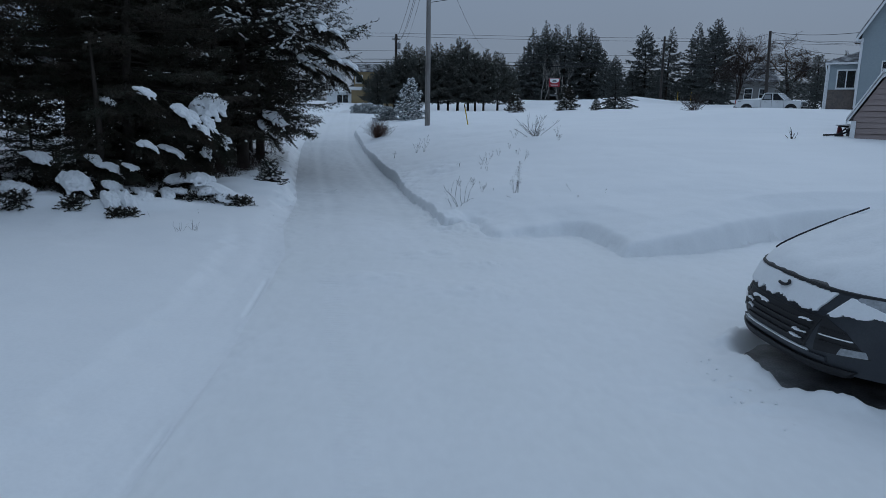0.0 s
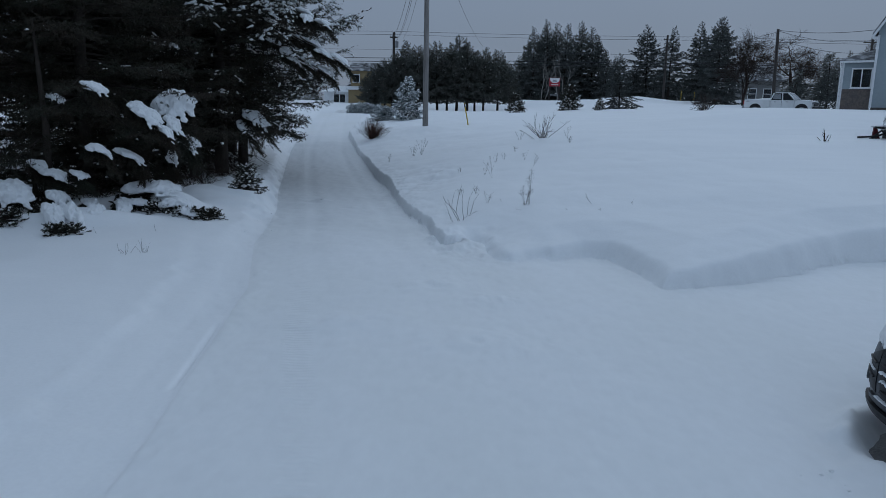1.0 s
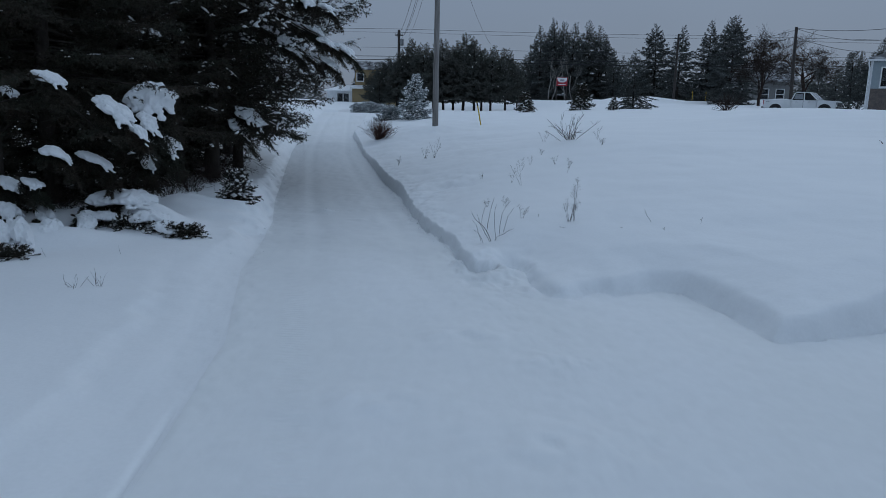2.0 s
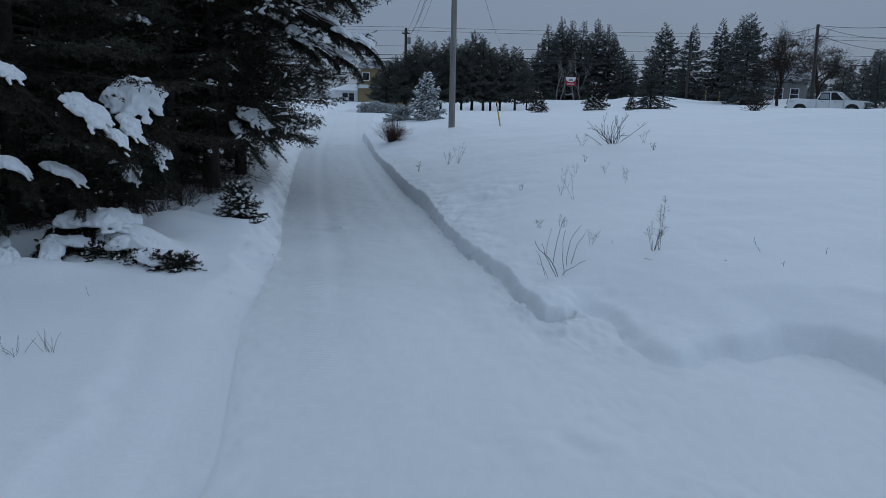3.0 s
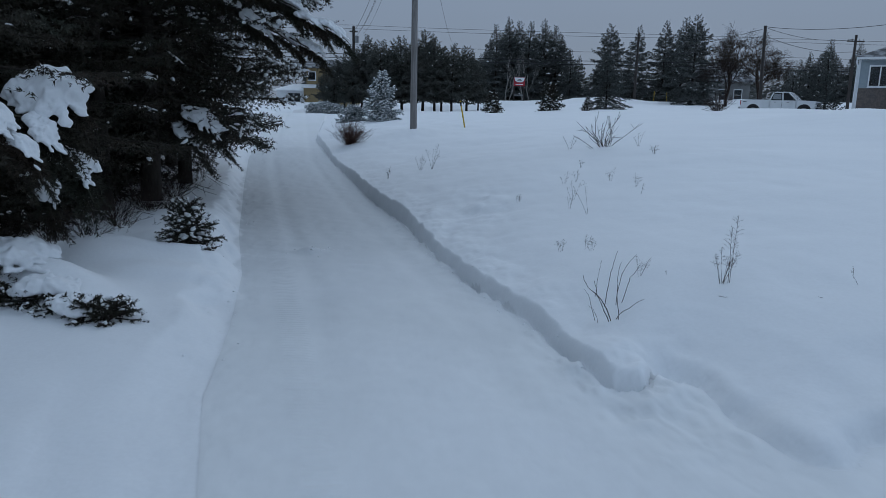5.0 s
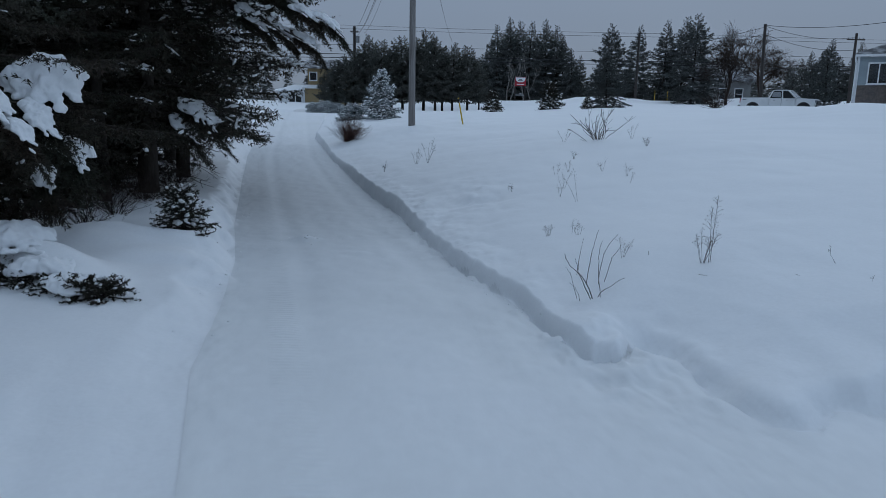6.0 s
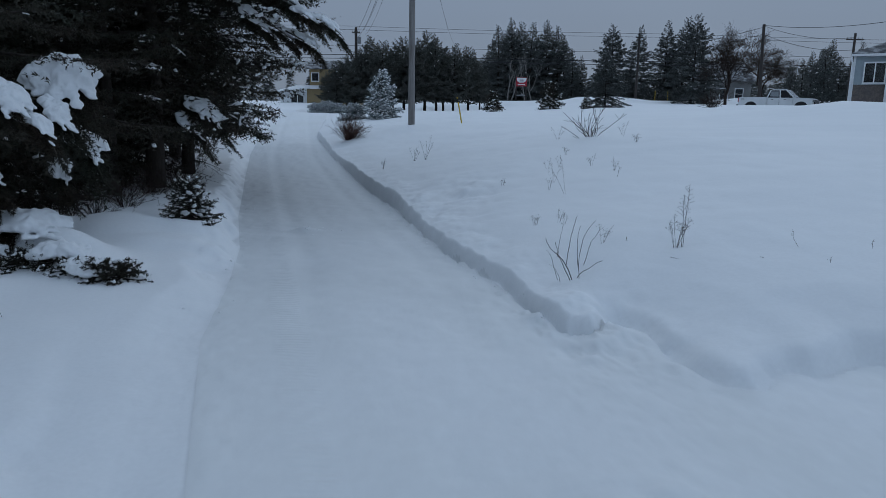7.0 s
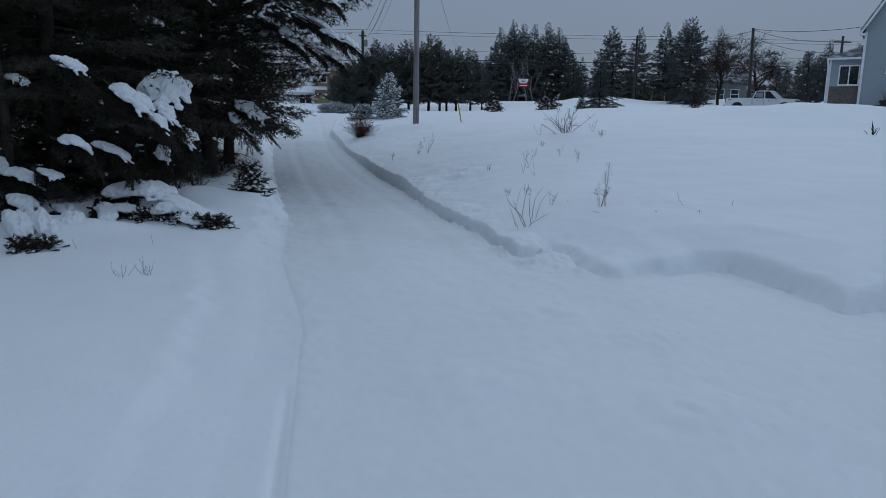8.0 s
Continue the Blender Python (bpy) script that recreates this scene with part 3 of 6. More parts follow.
# ---- conifers ----
def conifer(seed, h, r, bare=0.06, branches=110, twig=0.4, needle=0.075, width=0.013, spacing=0.011, snow=0.5, droop=0.25, density=1.0, needle_mat=None, lump=1.0, power=0.85, dead=0, belly=0.75, fork=((0.5, -1),), tips=0.0, peak=1.0, flare=2.6):
    """Meshes of one conifer of height h and crown radius r: trunk with limbs, crown, snow on the boughs."""
    rng = np.random.default_rng(seed)
    wood, green, white = Heap(), Heap(), Heap()
    zs = np.linspace(-0.3, h, 12)
    lean = np.cumsum(rng.normal(0, 0.008 * h, (12, 2)), axis=0) * np.linspace(0, 1, 12)[:, None]
    axis = np.column_stack([lean, zs])
    r0 = 0.016 * h + 0.03
    tube(wood, axis, r0 * (1 - np.linspace(0, 0.97, 12) ** 0.9) + 0.004, 8)
    P0, P1, tip = [], [], []
    az = rng.random() * 6
    for i in range(branches):
        u = (i + rng.random()) / branches
        z = h * (bare + (1 - bare) * u ** 1.05) * 0.985
        az += 2.4 + rng.normal(0, 0.35)
        full = r * max(0.04, (1 - z / h)) ** power * min(1.0, belly + flare * z / h) * (0.75 + 0.45 * rng.random()) + 0.1
        rise = -0.25 + 0.95 * (z / h) + rng.normal(0, 0.1)
        n = 6
        s = np.linspace(0, 1, n)
        out = s * full * math.cos(rise * 0.6)
        zz = z + full * (math.sin(rise) * s - droop * s ** 1.6 * (1.15 - z / h) + 0.10 * s ** 4)
        wig = rng.normal(0, 0.03 * full, n).cumsum() * s
        base = np.array([np.interp(z, zs, axis[:, 0]), np.interp(z, zs, axis[:, 1])])
        ca, sa = math.cos(az), math.sin(az)
        pts = np.column_stack([base[0] + out * ca - wig * sa, base[1] + out * sa + wig * ca, zz])
        tube(wood, pts, np.linspace(0.010 * full + 0.006, 0.004, n), 4, caps=False)
        k = max(5, int(full / 0.085 * density))
        for j in range(k):
            q = 0.18 + 0.82 * (j + rng.random()) / k
            p = np.array([np.interp(q, s, pts[:, c]) for c in range(3)])
            side = 1 if j % 2 else -1
            tl = twig * (0.5 + 0.6 * (1 - q)) * min(1.0, full / 1.0 + 0.25) * min(1.0, peak + (1 - z / h) * 3.5) * (0.65 + 0.7 * rng.random())
            ang = az + side * (0.95 + rng.normal(0, 0.25))
            e = np.array([math.cos(ang), math.sin(ang), rng.normal(-0.22, 0.22)]) * tl
            P0.append(p), P1.append(p + e)
            if tl > 0.2:
                for g, turn in fork:
                    a2 = ang + turn * (0.75 + 0.2 * rng.random())
                    m = p + e * (g + rng.normal(0, 0.06))
                    P0.append(m), P1.append(m + np.array([math.cos(a2), math.sin(a2), rng.normal(-0.25, 0.2)]) * tl * (0.75 - 0.4 * g))
        P0.append(pts[-2]), P1.append(pts[-1] + (pts[-1] - pts[-2]) * 0.6)
        tip.append(pts)
    for _ in range(dead):
        z, a = rng.uniform(0.15, 0.35 * h), rng.random() * 6.28
        L = rng.uniform(0.4, min(1.2, 0.5 * r))
        w = np.array([[0, 0, z], [math.cos(a) * L * 0.5, math.sin(a) * L * 0.5, z - 0.02], [math.cos(a + 0.15) * L, math.sin(a + 0.15) * L, z - 0.2 * L]])
        tube(wood, w, [0.012, 0.008, 0.003], 4, caps=False)
        for q in (0.35, 0.55, 0.75, 0.9):
            o = w[0] + (w[2] - w[0]) * q
            e = o + np.array([math.cos(a + rng.normal(0, 0.9)), math.sin(a + rng.normal(0, 0.9)), rng.normal(-0.35, 0.3)]) * L * rng.uniform(0.2, 0.45)
            tube(wood, np.array([o, (o + e) / 2 + rng.normal(0, 0.02, 3), e]), [0.006, 0.004, 0.002], 3, caps=False)
    P0, P1 = np.array(P0), np.array(P1)
    needles(green, P0, P1, needle, width, spacing, rng)
    if snow:
        outer = np.hypot(P1[:, 0], P1[:, 1]) / (r * np.maximum(0.08, 1 - P1[:, 2] / h) ** power + 0.1)
        keep = ((rng.random(len(P0)) < snow) & (outer > 0.45)) | ((rng.random(len(P0)) < tips) & (outer > 0.72))
        fat = np.where(outer[keep] > 0.72, 1 + 0.9 * tips, 1.0)
        a, b = P0[keep], P1[keep]
        L = np.linalg.norm(b - a, axis=1)
        c = a + (b - a) * rng.uniform(0.4, 0.75, len(a))[:, None]
        c[:, 2] += 0.02 * lump
        snow_lumps(white, c, b - a, np.minimum(L * rng.uniform(0.15, 0.42, len(a)), 0.16 * lump), fat * lump * rng.uniform(0.022, 0.055, len(a)), fat * lump * rng.uniform(0.02, 0.05, len(a)), rng)
    return wood.mesh("limbs", BARK), green.mesh("crown", needle_mat or NEEDLE, False), white.mesh("snow_load", CLUMP)


def plant(name, meshes, m, label, category, group=""):
    t = thing(name, m, label, category, group)
    part("trunk", meshes[0], None, t)
    part("crown", meshes[1], None, t)
    if len(meshes[2].vertices):
        part("snow_load", meshes[2], None, t, "clumps of white snow on the boughs")["kind"] = "stuff"
    return t


def bough(t, p0, p1, wide, thick, seed, mat=None):
    """A low bough under a thick pad of snow: twigs and needles below, the snow lying on them."""
    rng = np.random.default_rng(seed)
    p0, p1 = np.array(p0, float), np.array(p1, float)
    thick = thick * 0.85
    ax = p1 - p0
    L = np.linalg.norm(ax)
    side = np.cross(ax, (0, 0, 1.0))
    side /= np.linalg.norm(side)

    drape = 0.32 if p0[2] > 1.2 else 0.1

    def skin(s, w):
        s, w = np.asarray(s, float), np.asarray(w, float)
        w = w + 0.14 * min(0.3, wide + 0.1) * cloud_noise(s * L * 4.2 + seed, 0 * s + 0.7, seed, 2) * 2
        p = p0 + np.outer(s, ax) + np.outer(w, side)
        p[:, 2] += 0.032 * cloud_noise(s * L * 4.5 + 3.1, w * 5 + seed, seed + 5, 2) + 0.16 * L * np.sin(np.pi * np.clip(s, 0, 1.1)) * 0.5 - 0.45 * np.abs(w) ** 1.4 - drape * L * np.clip(s - 0.5, 0, 1) ** 1.8
        return p
    green = Heap()
    s = np.linspace(-0.3, 1.06, 10)
    tube(green, skin(s, 0 * s) - np.array([0, 0, 0.02]), np.linspace(0.016, 0.004, 10), 5)
    n = int(70 * L + 90 * wide) + 16
    q = rng.uniform(-0.2, 1.0, n)
    w0 = rng.uniform(-0.3, 0.3, n) * wide
    sgn = np.where(rng.random(n) < 0.5, -1, 1)
    w1 = w0 + sgn * wide * rng.uniform(0.5, 1.1, n)
    a = skin(q, w0) - np.array([0, 0, 0.07])
    b = skin(q + rng.uniform(0.08, 0.32, n), w1) - np.column_stack([0 * q, 0 * q, rng.uniform(0.08, 0.2, n)])
    needles(green, a, b, 0.05, 0.010, 0.0045, rng)
    base = part("bough", green, mat or NEEDLE, t)
    white = Heap()
    count = 4 + int(16 * wide)
    c, along, hl, hw, hh = [], [], [], [], []

    def puff(u, w, ahead, a, b, h):
        c.append(skin(np.array([u]), np.array([w]))[0] + np.array([0, 0, 0.25 * h]))
        along.append(ahead), hl.append(a), hw.append(b), hh.append(h)
    for u in np.linspace(0.16, 0.62, 5 + int(8 * L)):
        for w in np.linspace(-0.46, 0.46, 2 + int(9 * wide)) * wide * (1.1 - 0.6 * abs(u - 0.4)):
            puff(u + rng.normal(0, 0.04), w + rng.normal(0, 0.1) * wide, ax, max(0.05, 0.15 * L), max(0.045, 0.40 * wide), max(0.05, thick * rng.uniform(0.55, 1.0)))
    for f in range(count):
        turn = 2 * (f + rng.uniform(0.25, 0.75)) / count - 1
        u0, w0 = rng.uniform(0.2, 0.5), 0.4 * wide * turn
        u1, w1 = rng.uniform(0.7, 0.98) * (1 - 0.25 * turn * turn), wide * turn * rng.uniform(0.7, 1.0)
        n = 7
        for q in np.linspace(0.0, 1, n):
            ahead = (u1 - u0) * ax + (w1 - w0) * side
            rad = max(0.02, min(0.5 * thick, 0.24 * wide)) * (1.1 - 0.45 * q) * rng.uniform(0.8, 1.2)
            puff(u0 + (u1 - u0) * q, w0 + (w1 - w0) * q, ahead, max(rad * 1.25, 0.9 * np.linalg.norm(ahead) / n), rad, rad * 0.95)
    snow_lumps(white, np.array(c), np.array(along), np.array(hl), np.array(hw), np.array(hh), rng, PUFF, 0.15)
    pad = part("snow_pad", white, CLUMP, base, "thick rounded pad of snow", smooth=True)
    melt = pad.modifiers.new("melt", "REMESH")
    melt.mode, melt.voxel_size, melt.use_smooth_shade = "VOXEL", 0.010 if wide < 0.2 else 0.014, True
    ease = pad.modifiers.new("ease", "SMOOTH")
    ease.factor, ease.iterations = 0.5, 3


FORK = ((0.3, -1), (0.55, 1), (0.8, -1))
BIG = [conifer(11, 8.5, 2.9, 0.20, 120, twig=0.5, needle=0.05, width=0.015, spacing=0.016, density=1.3, snow=0.007, lump=0.6, dead=40, fork=FORK),
       conifer(12, 9.5, 2.6, 0.22, 120, twig=0.5, needle=0.05, width=0.015, spacing=0.016, density=1.3, snow=0.007, lump=0.6, dead=44, fork=FORK),
       conifer(13, 9.5, 4.0, 0.13, 190, twig=0.55, needle=0.065, width=0.026, spacing=0.035, density=1.15, snow=0.10, tips=0.36, lump=0.85, power=0.58, belly=0.06, flare=2.6, droop=0.13, dead=14, fork=FORK)]
BIG.append(conifer(16, 9.5, 4.0, 0.10, 150, twig=0.55, needle=0.065, width=0.024, spacing=0.032, density=1.1, snow=0.006, lump=0.6, power=0.58, belly=0.1, flare=2.6, droop=0.2, dead=50, fork=FORK))
BACK = [conifer(14, 9.5, 3.0, 0.18, 90, twig=0.7, needle=0.16, width=0.06, spacing=0.07, density=0.8, snow=0.006, dead=30)]
GROVE = "dense dark spruce with snow clumps on its boughs beside the driveway"
for k, x, y, turn, s in ((0, -6.9, 15.3, 20, 1.0), (2, -5.7, 19.7, 100, 1.0), (2, -6.0, 22.7, 35, 0.88), (2, -7.3, 26.1, 230, 0.92), (1, -9.5, 14.6, 140, 0.95), (1, -9.0, 17.4, 300, 1.1), (3, -6.6, 17.3, 200, 0.56), (3, -7.3, 15.9, 60, 0.58), (3, -8.3, 19.6, 310, 0.8)):
    plant("spruce_tree", BIG[k], pose(x, y, gz(x, y) - 0.05, 0, 0, turn) @ Matrix.Scale(s, 4), GROVE, "tree", "spruces beside the drive")
# back rows block light; the last five are unseen, added to shade near snow
BACKROW = "dark spruce added behind and beside the grove to block light"
for i, (x, y) in enumerate(((-9.6, 21.5), (-9.6, 29), (-8.8, 26.5), (-10.6, 11.2), (-12.6, 12.6), (-12.4, 17.0), (-11.2, 25.6), (-15.2, 14.5), (-15.8, 19.0), (-18.6, 16.5), (-18.4, 22.5), (-12.4, 33), (-16.0, 30), (-11.5, 38), (-20.5, 27), (-22, 19), (-12.5, 7.5), (-15.5, 9.5), (-13.5, 3.0), (-17, 4.5), (-13, -2.5))):
    plant("spruce_tree", BACK[0], pose(x, y, gz(x, y) - 0.05, 0, 0, i * 77) @ Matrix.Scale(0.9 + 0.06 * (i % 5), 4), BACKROW, "tree", "spruces beside the drive")

# low dark growth that fills the foot of the grove
UNDER = [conifer(15, 3.4, 1.45, 0.02, 75, twig=0.5, needle=0.075, width=0.026, spacing=0.03, density=1.1, snow=0.008, lump=1.2, belly=0.6, power=0.7, fork=FORK)]
for i, (x, y, s) in enumerate(((-6.9, 16.6, 0.9), (-6.9, 18.4, 0.9), (-7.1, 21.0, 0.95), (-7.9, 18.9, 1.0), (-7.6, 23.0, 1.1), (-6.4, 15.6, 0.6), (-6.3, 17.1, 0.6), (-7.4, 14.4, 0.6), (-8.6, 14.6, 0.6))):
    plant("young_spruce", UNDER[0], pose(x, y, gz(x, y) - 0.1, 0, 0, i * 97) @ Matrix.Scale(s, 4), "dark young spruce growing under the taller grove", "tree", "spruces beside the drive")

# boughs weighed down by thick snow on the spruces nearest the yard
front = thing("young_spruce", pose(0, 0, 0), "low spruce with long boughs bent under thick snow", "tree", "spruces beside the drive")
stem = Heap()
tube(stem, [(-6.9, 13.9, -0.1), (-6.85, 13.95, 1.6), (-6.9, 13.9, 3.4)], [0.09, 0.06, 0.015], 8)
part("trunk", stem, BARK, front, smooth=True)
for i, (p0, p1, w, th) in enumerate((
        ((-5.0, 15.1, 2.14), (-4.80, 14.4, 1.78), 0.36, 0.22), ((-5.36, 14.0, 1.98), (-4.72, 13.85, 1.60), 0.19, 0.11), ((-5.05, 13.98, 1.70), (-4.62, 13.75, 1.40), 0.12, 0.09),
        ((-4.98, 14.4, 1.78), (-4.62, 14.2, 1.52), 0.15, 0.09), ((-4.85, 14.8, 1.47), (-4.45, 14.5, 1.12), 0.16, 0.09), ((-5.1, 14.95, 1.14), (-4.92, 14.7, 0.84), 0.10, 0.07),
        ((-5.74, 13.3, 2.34), (-5.40, 13.15, 2.14), 0.18, 0.08), ((-5.8, 13.25, 1.32), (-5.34, 13.1, 1.12), 0.14, 0.07), ((-5.65, 13.98, 1.20), (-5.12, 13.75, 0.96), 0.14, 0.08),
        ((-9.0, 15.8, 3.02), (-8.5, 15.4, 2.80), 0.16, 0.06), ((-6.9, 14.2, 2.12), (-6.5, 13.9, 1.98), 0.13, 0.05),
        ((-7.1, 13.05, 0.64), (-6.4, 12.55, 0.38), 0.27, 0.18), ((-8.1, 13.5, 1.02), (-7.3, 13.2, 0.84), 0.19, 0.10), ((-8.2, 12.8, 0.52), (-7.3, 12.35, 0.34), 0.27, 0.11),
        ((-7.05, 13.7, 1.0), (-6.6, 13.4, 0.86), 0.15, 0.07), ((-6.65, 13.5, 0.86), (-6.2, 13.25, 0.72), 0.15, 0.08), ((-6.15, 13.3, 0.90), (-5.72, 13.0, 0.79), 0.13, 0.06), ((-6.45, 13.2, 0.52), (-6.05, 12.85, 0.36), 0.15, 0.10),
        ((-6.25, 12.7, 0.34), (-5.7, 12.0, 0.12), 0.15, 0.15), ((-5.95, 12.75, 0.36), (-5.45, 12.1, 0.12), 0.13, 0.14), ((-5.7, 13.0, 0.34), (-5.25, 12.5, 0.14), 0.14, 0.13), ((-5.5, 13.5, 0.32), (-5.1, 13.0, 0.18), 0.13, 0.10), ((-6.0, 13.4, 0.42), (-5.6, 13.0, 0.32), 0.11, 0.08),
        ((-5.6, 14.15, 0.50), (-4.5, 13.95, 0.48), 0.34, 0.15), ((-4.85, 13.72, 0.30), (-4.15, 13.5, 0.26), 0.22, 0.12), ((-4.45, 13.5, 0.24), (-3.82, 13.3, 0.15), 0.18, 0.09), ((-5.6, 13.75, 0.36), (-4.95, 13.6, 0.26), 0.16, 0.09))):
    bough(front, p0, p1, w, th, 200 + i)
edge_tree = thing("young_spruce", pose(0, 0, 0), "spruce edge with drooping snow-laden boughs over the driveway", "tree", "spruces beside the drive")
stem = Heap()
tube(stem, [(-6.0, 18.6, -0.1), (-6.05, 18.7, 3.0), (-6.0, 18.6, 6.5)], [0.12, 0.09, 0.02], 8)
part("trunk", stem, BARK, edge_tree, smooth=True)
for i, (p0, p1, w, th) in enumerate((
        ((-4.85, 19.22, 1.90), (-4.32, 18.72, 1.45), 0.28, 0.07), ((-5.0, 19.1, 1.65), (-4.55, 18.7, 1.25), 0.22, 0.06))):
    bough(edge_tree, p0, p1, w, th, 300 + i)
rng = np.random.default_rng(23)
for i, (a, b, n) in enumerate((((-4.3, 19.0, 4.05), (-2.45, 18.7, 3.12), 7), ((-4.3, 19.1, 3.5), (-2.85, 18.8, 2.85), 5), ((-4.4, 18.9, 4.35), (-2.75, 18.6, 3.95), 6))):
    a, b = np.array(a), np.array(b)
    limb = Heap()
    tube(limb, [a - (b - a) * 0.6 + np.array([0, 0, -0.1]), a, (a + b) / 2 + np.array([0, 0, 0.06]), b], [0.04, 0.03, 0.02, 0.008], 6)
    part("limb", limb, BARK, edge_tree, smooth=True)
    for k in range(n):
        c = a + (b - a) * (k + 0.6) / n + rng.normal(0, 0.05, 3)
        turn = rng.uniform(-0.9, 0.5)
        reach = np.array([math.cos(turn), math.sin(turn), -0.55]) * rng.uniform(0.32, 0.5)
        bough(edge_tree, c - reach * 0.35, c + reach * 0.65, rng.uniform(0.11, 0.17), 0.085, 320 + 10 * i + k)

# low sapling and tufts that stick out of the snow
SAP = conifer(31, 0.62, 0.42, 0.0, 75, twig=0.24, needle=0.03, width=0.011, spacing=0.0035, snow=0.24, lump=0.85, droop=0.2, power=0.7, density=1.5, fork=FORK)
plant("spruce_sapling", SAP, pose(-3.95, 15.7, gz(-3.95, 15.7) - 0.03) @ Matrix.Scale(0.85, 4), "small dark spruce sapling dusted with snow beside the driveway", "tree")
TUFT = conifer(32, 0.26, 0.30, 0.0, 60, twig=0.18, needle=0.03, width=0.011, spacing=0.0035, snow=0.12, lump=0.8, droop=0.3, density=1.5, fork=FORK)
for i, (x, y, s) in enumerate(((-3.88, 13.3, 0.8), (-4.1, 13.33, 0.75), (-4.35, 13.42, 0.65), (-4.62, 13.55, 0.65), (-4.95, 13.62, 0.7), (-5.64, 11.82, 0.75), (-5.42, 11.86, 0.7), (-6.6, 12.2, 0.9), (-7.5, 12.1, 1.0))):
    plant("evergreen_tuft", TUFT, pose(x, y, gz(x, y) - 0.08, 0, 0, 70 * i) @ Matrix.Scale(s, 4), "dark evergreen branch tips poking out of drifted snow", "branch", "tips out of the snow")

# ---- utility poles, cables, marker stakes ----
def utility_pole(x, y, h, r, mat, label, lean=(0.0, 0.0), arm=0.0):
    t = thing("utility_pole", pose(x, y, gz(x, y) - 0.1), label, "utility pole", "utility poles")
    p = Heap()
    k = np.linspace(0, 1, 5)
    tube(p, np.column_stack([k * lean[0], k * lean[1], k * (h + 0.4) - 0.3]), r * (1 - 0.28 * k), 16)
    part("post", p, mat, t, smooth=True)
    if arm:
        part("crossarm", box(lean[0] - arm, lean[0] + arm, -0.06, 0.06, h - 0.55, h - 0.43, 0.01), mat, t)
        for q in (-arm * 0.85, -arm * 0.4, arm * 0.4, arm * 0.85):
            pin = Heap()
            tube(pin, [(lean[0] + q, 0, h - 0.43), (lean[0] + q, 0, h - 0.36), (lean[0] + q, 0, h - 0.28)], [0.02, 0.05, 0.03], 8)
            part("insulator", pin, RIM, t)
    return t


utility_pole(-0.85, 33.7, 9.0, 0.128, POLE, "tall weathered grey wooden utility pole standing in snow")
road_pole = utility_pole(-6.15, 88, 9.0, 0.2, DARKPOLE, "dark wooden road pole with a transformer behind pines", arm=0.45)
can = Heap()
tube(can, [(0.35, -0.2, 7.3), (0.35, -0.2, 8.05)], 0.22, 12)
part("transformer", can, RIM, road_pole, "grey metal transformer can", smooth=True)
utility_pole(30.2, 100, 9.0, 0.18, DARKPOLE, "dark wooden road pole among spruce trees", arm=0.5)
utility_pole(31.1, 69, 7.4, 0.17, DARKPOLE, "dark wooden pole beside a bare tree", lean=(-0.25, 0))
utility_pole(43.6, 75.5, 7.2, 0.16, DARKPOLE, "distant wooden pole with a crossarm behind the house", arm=0.9)


def cable(a, b, sag, r=0.012):
    s = np.linspace(0, 1, 20)
    a, b = np.array(a, float), np.array(b, float)
    p = a + np.outer(s, b - a)
    p[:, 2] -= sag * 4 * s * (1 - s)
    h = Heap()
    tube(h, p, r, 5)
    tagged(part("overhead_cable", h, WIRE), "thin black overhead cable strung between wooden poles", "cable", "overhead cables")


top = gz(-0.85, 33.7) + 8.7
for dx, dz, r in ((-0.12, 0, 0.014), (0.02, -0.15, 0.014), (0.14, 0.1, 0.012), (0.3, 0.0, 0.010)):
    cable((-0.85 + dx, 33.7, top + dz), (-6.0 + dx * 3, 88, 10.4 + dz * 2), 0.9, r)
cable((-0.8, 33.8, top), (5.0, 88, 9.4), 1.0, 0.010)
cable((-0.75, 33.7, 6.95), (9.0, 30.0, 8.8), 0.25, 0.014)
for z, r in ((11.28, 0.016), (10.9, 0.016), (9.2, 0.016), (8.2, 0.034), (7.8, 0.034)):
    for x0, x1 in ((-50, -6.15), (-6.15, 31.5), (31.5, 69)):
        cable((x0, 88, z), (x1, 88, z), 0.12, r)
cable((30.85, 69, 9.95), (33.0, 50.5, 8.6), 0.5, 0.02)
cable((30.85, 69, 9.9), (43.6, 75.5, 9.9), 0.5, 0.018)
cable((30.85, 69, 9.2), (43.6, 75.5, 8.7), 0.5, 0.02)
cable((30.85, 69, 9.8), (24.7, 88, 8.9), 0.3, 0.018)
cable((30.85, 69, 9.2), (24.7, 88, 8.2), 0.3, 0.018)

stake = thing("marker_stake", pose(1.10, 34, gz(1.1, 34)), "thin yellow plastic marker stake leaning in the snow", "stake")
bar = Heap()
tube(bar, [(0.03, 0, -0.2), (-0.10, 0, 0.5), (-0.20, 0, 0.98)], [0.028, 0.028, 0.026], 10)
part("shaft", bar, YELLOW, stake, smooth=True)
band = Heap()
tube(band, [(-0.165, 0, 0.80), (-0.19, 0, 0.93)], 0.031, 10)
part("band", band, PLASTIC, stake, "dark band near the top")
for x, y in ((31.0, 95.0), (33.8, 98.0)):
    st = thing("marker_stake", pose(x, y, gz(x, y) + 0.8), "distant yellow roadside snow marker", "stake")
    bar = Heap()
    tube(bar, [(0, 0, -0.9), (0, 0, 0.8)], 0.035, 8)
    part("shaft", bar, YELLOW, st)

